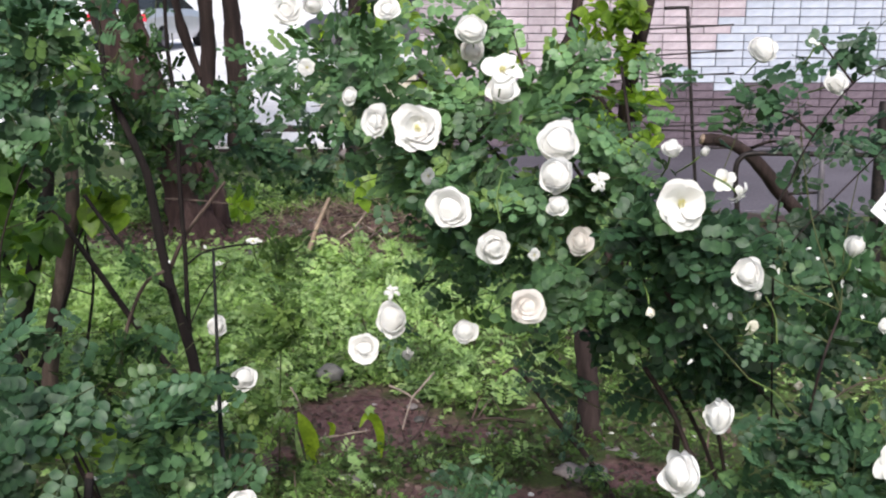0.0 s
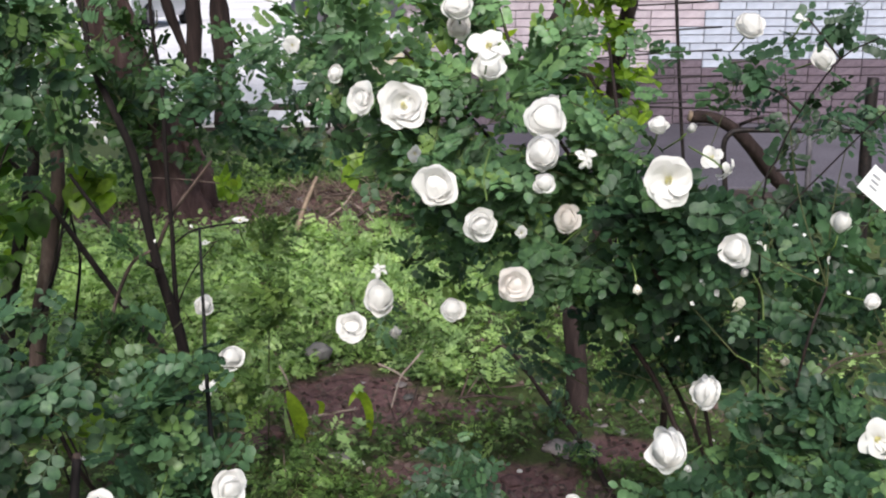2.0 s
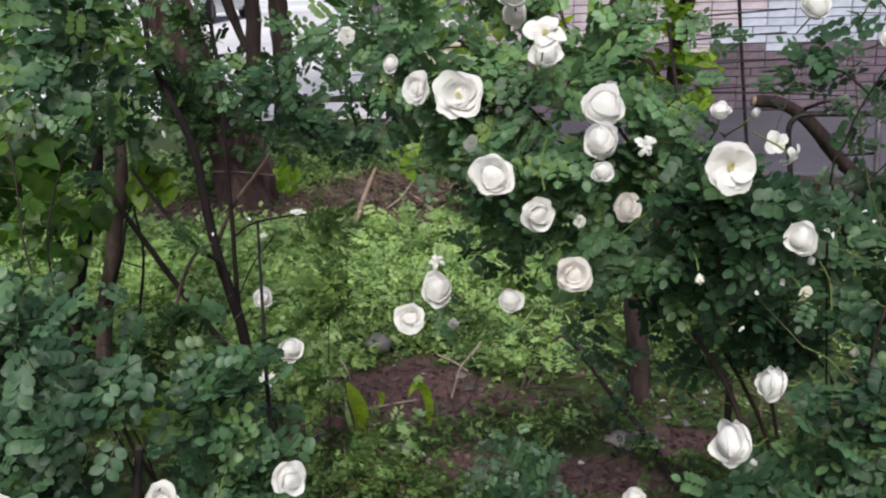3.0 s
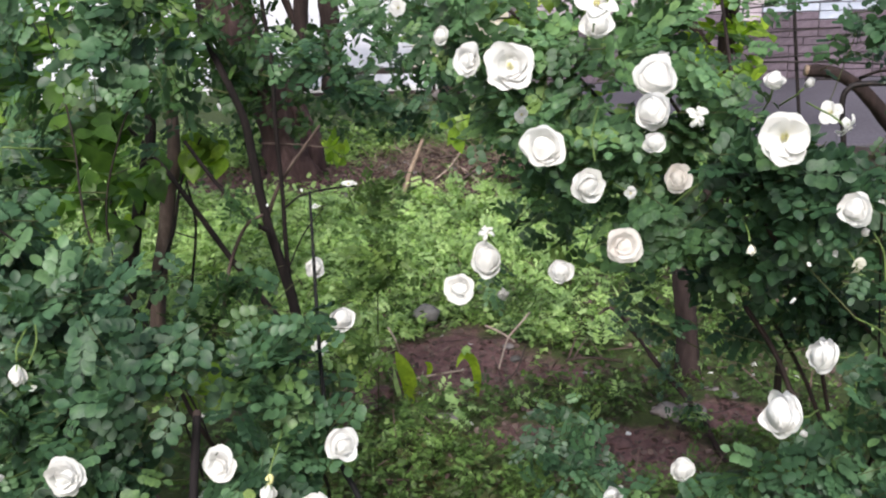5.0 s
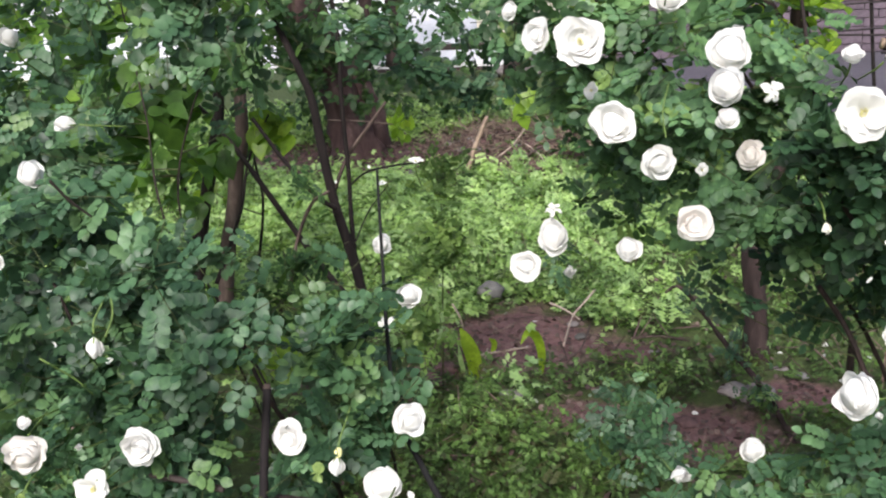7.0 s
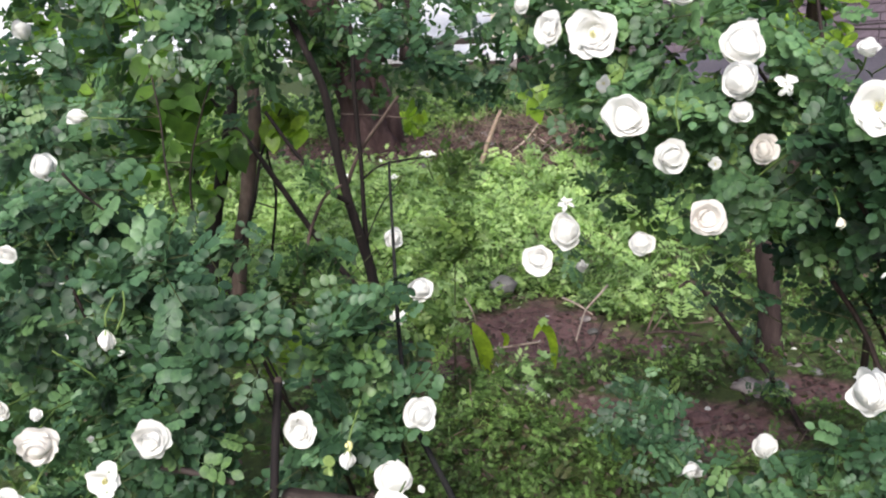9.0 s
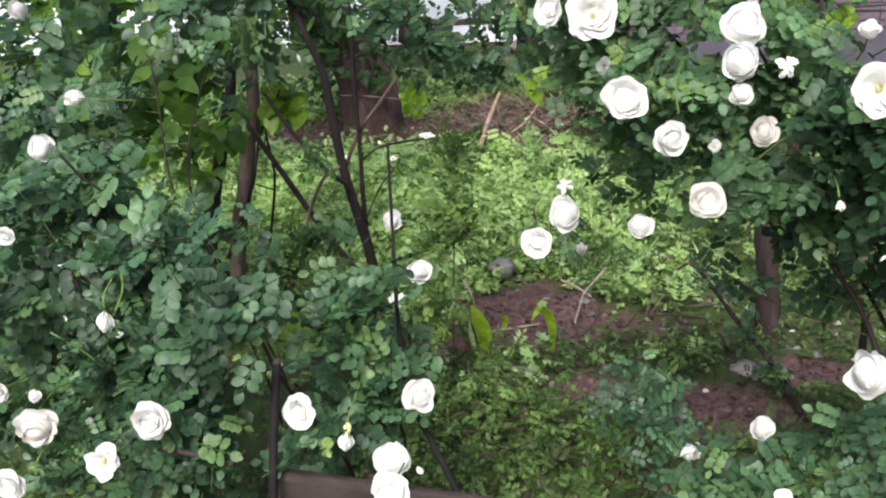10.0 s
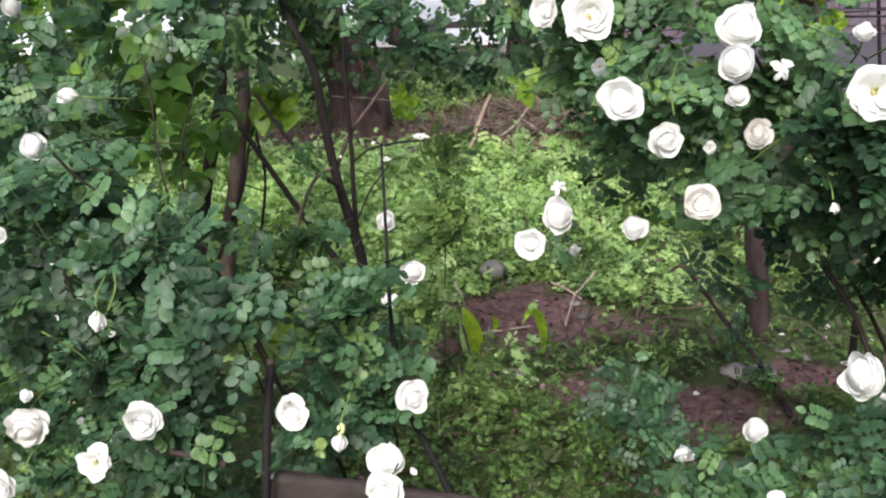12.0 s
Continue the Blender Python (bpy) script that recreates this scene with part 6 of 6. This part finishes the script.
# broad dock leaves on the earth
def strap_leaf(name, pts, width, material, parent, face=(0.2, -1.0, 0.3)):
    """A long leaf along a bent midrib, folded a little, widest at its middle."""
    C = spline(pts, 14)
    V, T = [], []
    for i, c in enumerate(C):
        f = i / 13
        way = (C[min(i + 1, 13)] - C[max(i - 1, 0)]).normalized()
        side = way.cross(Vector(face)).normalized()
        w = width * 0.5 * (0.12 + 0.88 * math.sin(math.pi * min(1.0, 0.06 + f * 0.98)) ** 0.7)
        rim = way.cross(side).normalized() * w * (0.35 + 0.12 * math.sin(i * 1.9))
        V += [c - side * w - rim - parent.location, c - parent.location, c + side * w - rim - parent.location]
    for i in range(13):
        a, b = 3 * i, 3 * i + 3
        for k in (0, 1):
            T += [(a + k, a + k + 1, b + k + 1), (a + k, b + k + 1, b + k)]
    return link_mesh(name, np.array([tuple(q) for q in V]), np.array(T), material, parent)


dock = thing("dock_plant", -0.442, 3.02, 0.0, "young dock plant with long pale green leaves", "plant", "dock plants")
strap_leaf("leaf", [(-0.428, 3.020, -0.008), (-0.422, 3.000, 0.084), (-0.438, 2.980, 0.157), (-0.458, 2.980, 0.204)], 0.050, DOCK_LEAF, dock)
strap_leaf("leaf", [(-0.448, 3.000, 0.012), (-0.459, 2.970, 0.087), (-0.463, 2.950, 0.162)], 0.016, WEED_LEAF, dock)
dock = thing("dock_plant", -0.235, 3.02, 0.0, "small dock plant with one curled-over leaf", "plant", "dock plants")
strap_leaf("leaf", [(-0.210, 3.060, -0.005), (-0.204, 3.050, 0.082), (-0.219, 3.030, 0.156), (-0.246, 3.000, 0.181), (-0.265, 2.980, 0.150)], 0.030, DOCK_LEAF, dock)
strap_leaf("leaf", [(-0.384, 3.200, 0.011), (-0.376, 3.200, 0.054), (-0.391, 3.180, 0.080)], 0.020, DOCK_LEAF, dock)

# ---------------------------------------------------------------- ground cover
def ground_z(x, y):
    i = np.clip(np.searchsorted(gy, y), 0, nv_g - 1)
    j = np.clip(np.searchsorted(gx, x), 0, nu_g - 1)
    return Z[i, j]


nv_g, nu_g = Z.shape


def cover(name, label, category, leaves, material, count, region, size, height, wants, seed, tilt=0.7, patchy=0.35):
    """Small plants over a stretch of the garden, as dense as wants(x, y) gives."""
    g = np.random.default_rng(seed)
    x0, x1, y0, y1 = region
    n = count * 3
    y = y0 + (y1 - y0) * g.random(n) ** 1.25
    x = (x0 + (x1 - x0) * g.random(n)) * (0.45 + 0.55 * y / y1)
    patch = np.array([noise.noise((a * 1.7, b * 1.7, seed)) + 0.6 * noise.noise((a * 6, b * 6, seed + 9)) + 0.55 * noise.noise((a * 15, b * 15, seed + 4)) for a, b in zip(x, y)])
    w = wants(x, y)
    ok = g.random(n) < np.clip(w + patchy * patch * np.clip(w * 2, 0, 1), 0, 1)
    x, y, patch = x[ok][:count], y[ok][:count], patch[ok][:count]
    k = len(x)
    h = height * (0.35 + 0.65 * g.random(k)) * np.clip(0.75 + 1.3 * patch, 0.25, 2.0)
    c = np.stack([x, y, ground_z(x, y) + h * g.random(k) ** 0.6], axis=1)
    al = g.normal(size=(k, 3)) * (1, 1, 0.4) + (0, 0, 0.25)
    no = g.normal(size=(k, 3)) * tilt * 0.6 + (0, -0.2, 1)
    s = size * g.uniform(0.6, 1.35, k)
    kind = g.integers(0, len(leaves), k)
    tr = frames_of(c, al, no)
    v, t = merged([scatter(lf, c[kind == q], tr[kind == q], s[kind == q]) for q, lf in enumerate(leaves)])
    return tagged(link_mesh(name, v, t, material), label, category, kind="stuff")


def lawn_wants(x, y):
    # besides bare soil, thinned behind the bushes so shaded ground stays dark
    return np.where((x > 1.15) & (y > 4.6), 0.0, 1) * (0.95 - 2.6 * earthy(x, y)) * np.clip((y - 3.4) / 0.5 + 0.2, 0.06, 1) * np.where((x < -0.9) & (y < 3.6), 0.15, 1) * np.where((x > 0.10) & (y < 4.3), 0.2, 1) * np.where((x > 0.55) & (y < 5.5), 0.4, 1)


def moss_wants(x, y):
    # thinned at left and right as well, a stand-in for shaded ground
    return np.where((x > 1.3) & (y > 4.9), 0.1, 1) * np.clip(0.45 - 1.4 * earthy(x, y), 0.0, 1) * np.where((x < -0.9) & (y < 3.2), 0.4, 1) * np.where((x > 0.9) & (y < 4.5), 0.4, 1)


FINE_LEAVES = [pinnate(5, 0.30, 0.42, 0.3, pyr, spear), pinnate(4, 0.34, 0.45, 0.2, pyr, spear)]
BLADES = [leaflet(1.0, 0.07, 0.3, 0.35), leaflet(1.0, 0.05, 0.3, 0.6)]
TWIGS = [leaflet(1.0, 0.045, 1.2, 0.05), leaflet(1.0, 0.03, 1.2, -0.08)]
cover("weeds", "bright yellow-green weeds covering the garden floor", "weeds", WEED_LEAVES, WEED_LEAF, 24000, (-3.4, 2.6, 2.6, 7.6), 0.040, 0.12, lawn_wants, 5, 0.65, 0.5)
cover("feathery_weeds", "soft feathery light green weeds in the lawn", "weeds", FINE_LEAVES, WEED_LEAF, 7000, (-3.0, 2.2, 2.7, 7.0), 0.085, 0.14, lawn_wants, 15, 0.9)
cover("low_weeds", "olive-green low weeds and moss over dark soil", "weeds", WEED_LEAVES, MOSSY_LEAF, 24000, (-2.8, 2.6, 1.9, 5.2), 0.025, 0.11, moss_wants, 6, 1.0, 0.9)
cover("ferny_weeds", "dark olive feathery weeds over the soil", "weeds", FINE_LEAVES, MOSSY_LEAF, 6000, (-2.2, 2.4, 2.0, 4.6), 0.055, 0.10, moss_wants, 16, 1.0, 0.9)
cover("sparse_weeds", "small olive weeds scattered over the bare soil", "weeds", WEED_LEAVES, MOSSY_LEAF, 2200, (-2.2, 0.6, 5.2, 6.9), 0.035, 0.07, lambda x, y: 0.25 + 0 * x, 26, 1.0, 1.2)
cover("grass_blades", "thin grass blades among the weeds", "grass", BLADES, WEED_LEAF, 3500, (-3.0, 2.4, 2.4, 7.0), 0.10, 0.05, lawn_wants, 17, 1.5)
cover("dry_twigs", "dry twigs and straw lying on bare soil", "twigs", TWIGS, DRY_LEAF, 5000, (-2.4, 2.2, 2.3, 7.0), 0.12, 0.03, lambda x, y: 0.05 + 0.9 * earthy(x, y) * np.where(y > 5, 1, 0.05), 18, 1.0)
cover("straw_litter", "pale dry straw and stalks over the bare mound", "straw", TWIGS, DULL_STRAW, 1500, (-1.1, 0.4, 5.2, 6.7), 0.12, 0.04, lambda x, y: 0.1 + 0.9 * earthy(x, y), 19, 1.0)
cover("leaf_litter", "dry brown leaf litter scattered on the soil", "leaf litter", BROAD_LEAVES[:2], DRY_LEAF, 11000, (-2.6, 2.6, 2.0, 7.0), 0.022, 0.014, lambda x, y: 0.12 + 0.8 * earthy(x, y), 7, 1.3)
cover("fallen_petals", "white rose petals fallen on the ground", "petals", [leaflet(1.0, 0.9, 0.3, 0.3)], PETAL, 90, (-1.6, 2.2, 2.3, 6.5), 0.024, 0.02, lambda x, y: 0.5 + 0 * x, 8, 0.5)

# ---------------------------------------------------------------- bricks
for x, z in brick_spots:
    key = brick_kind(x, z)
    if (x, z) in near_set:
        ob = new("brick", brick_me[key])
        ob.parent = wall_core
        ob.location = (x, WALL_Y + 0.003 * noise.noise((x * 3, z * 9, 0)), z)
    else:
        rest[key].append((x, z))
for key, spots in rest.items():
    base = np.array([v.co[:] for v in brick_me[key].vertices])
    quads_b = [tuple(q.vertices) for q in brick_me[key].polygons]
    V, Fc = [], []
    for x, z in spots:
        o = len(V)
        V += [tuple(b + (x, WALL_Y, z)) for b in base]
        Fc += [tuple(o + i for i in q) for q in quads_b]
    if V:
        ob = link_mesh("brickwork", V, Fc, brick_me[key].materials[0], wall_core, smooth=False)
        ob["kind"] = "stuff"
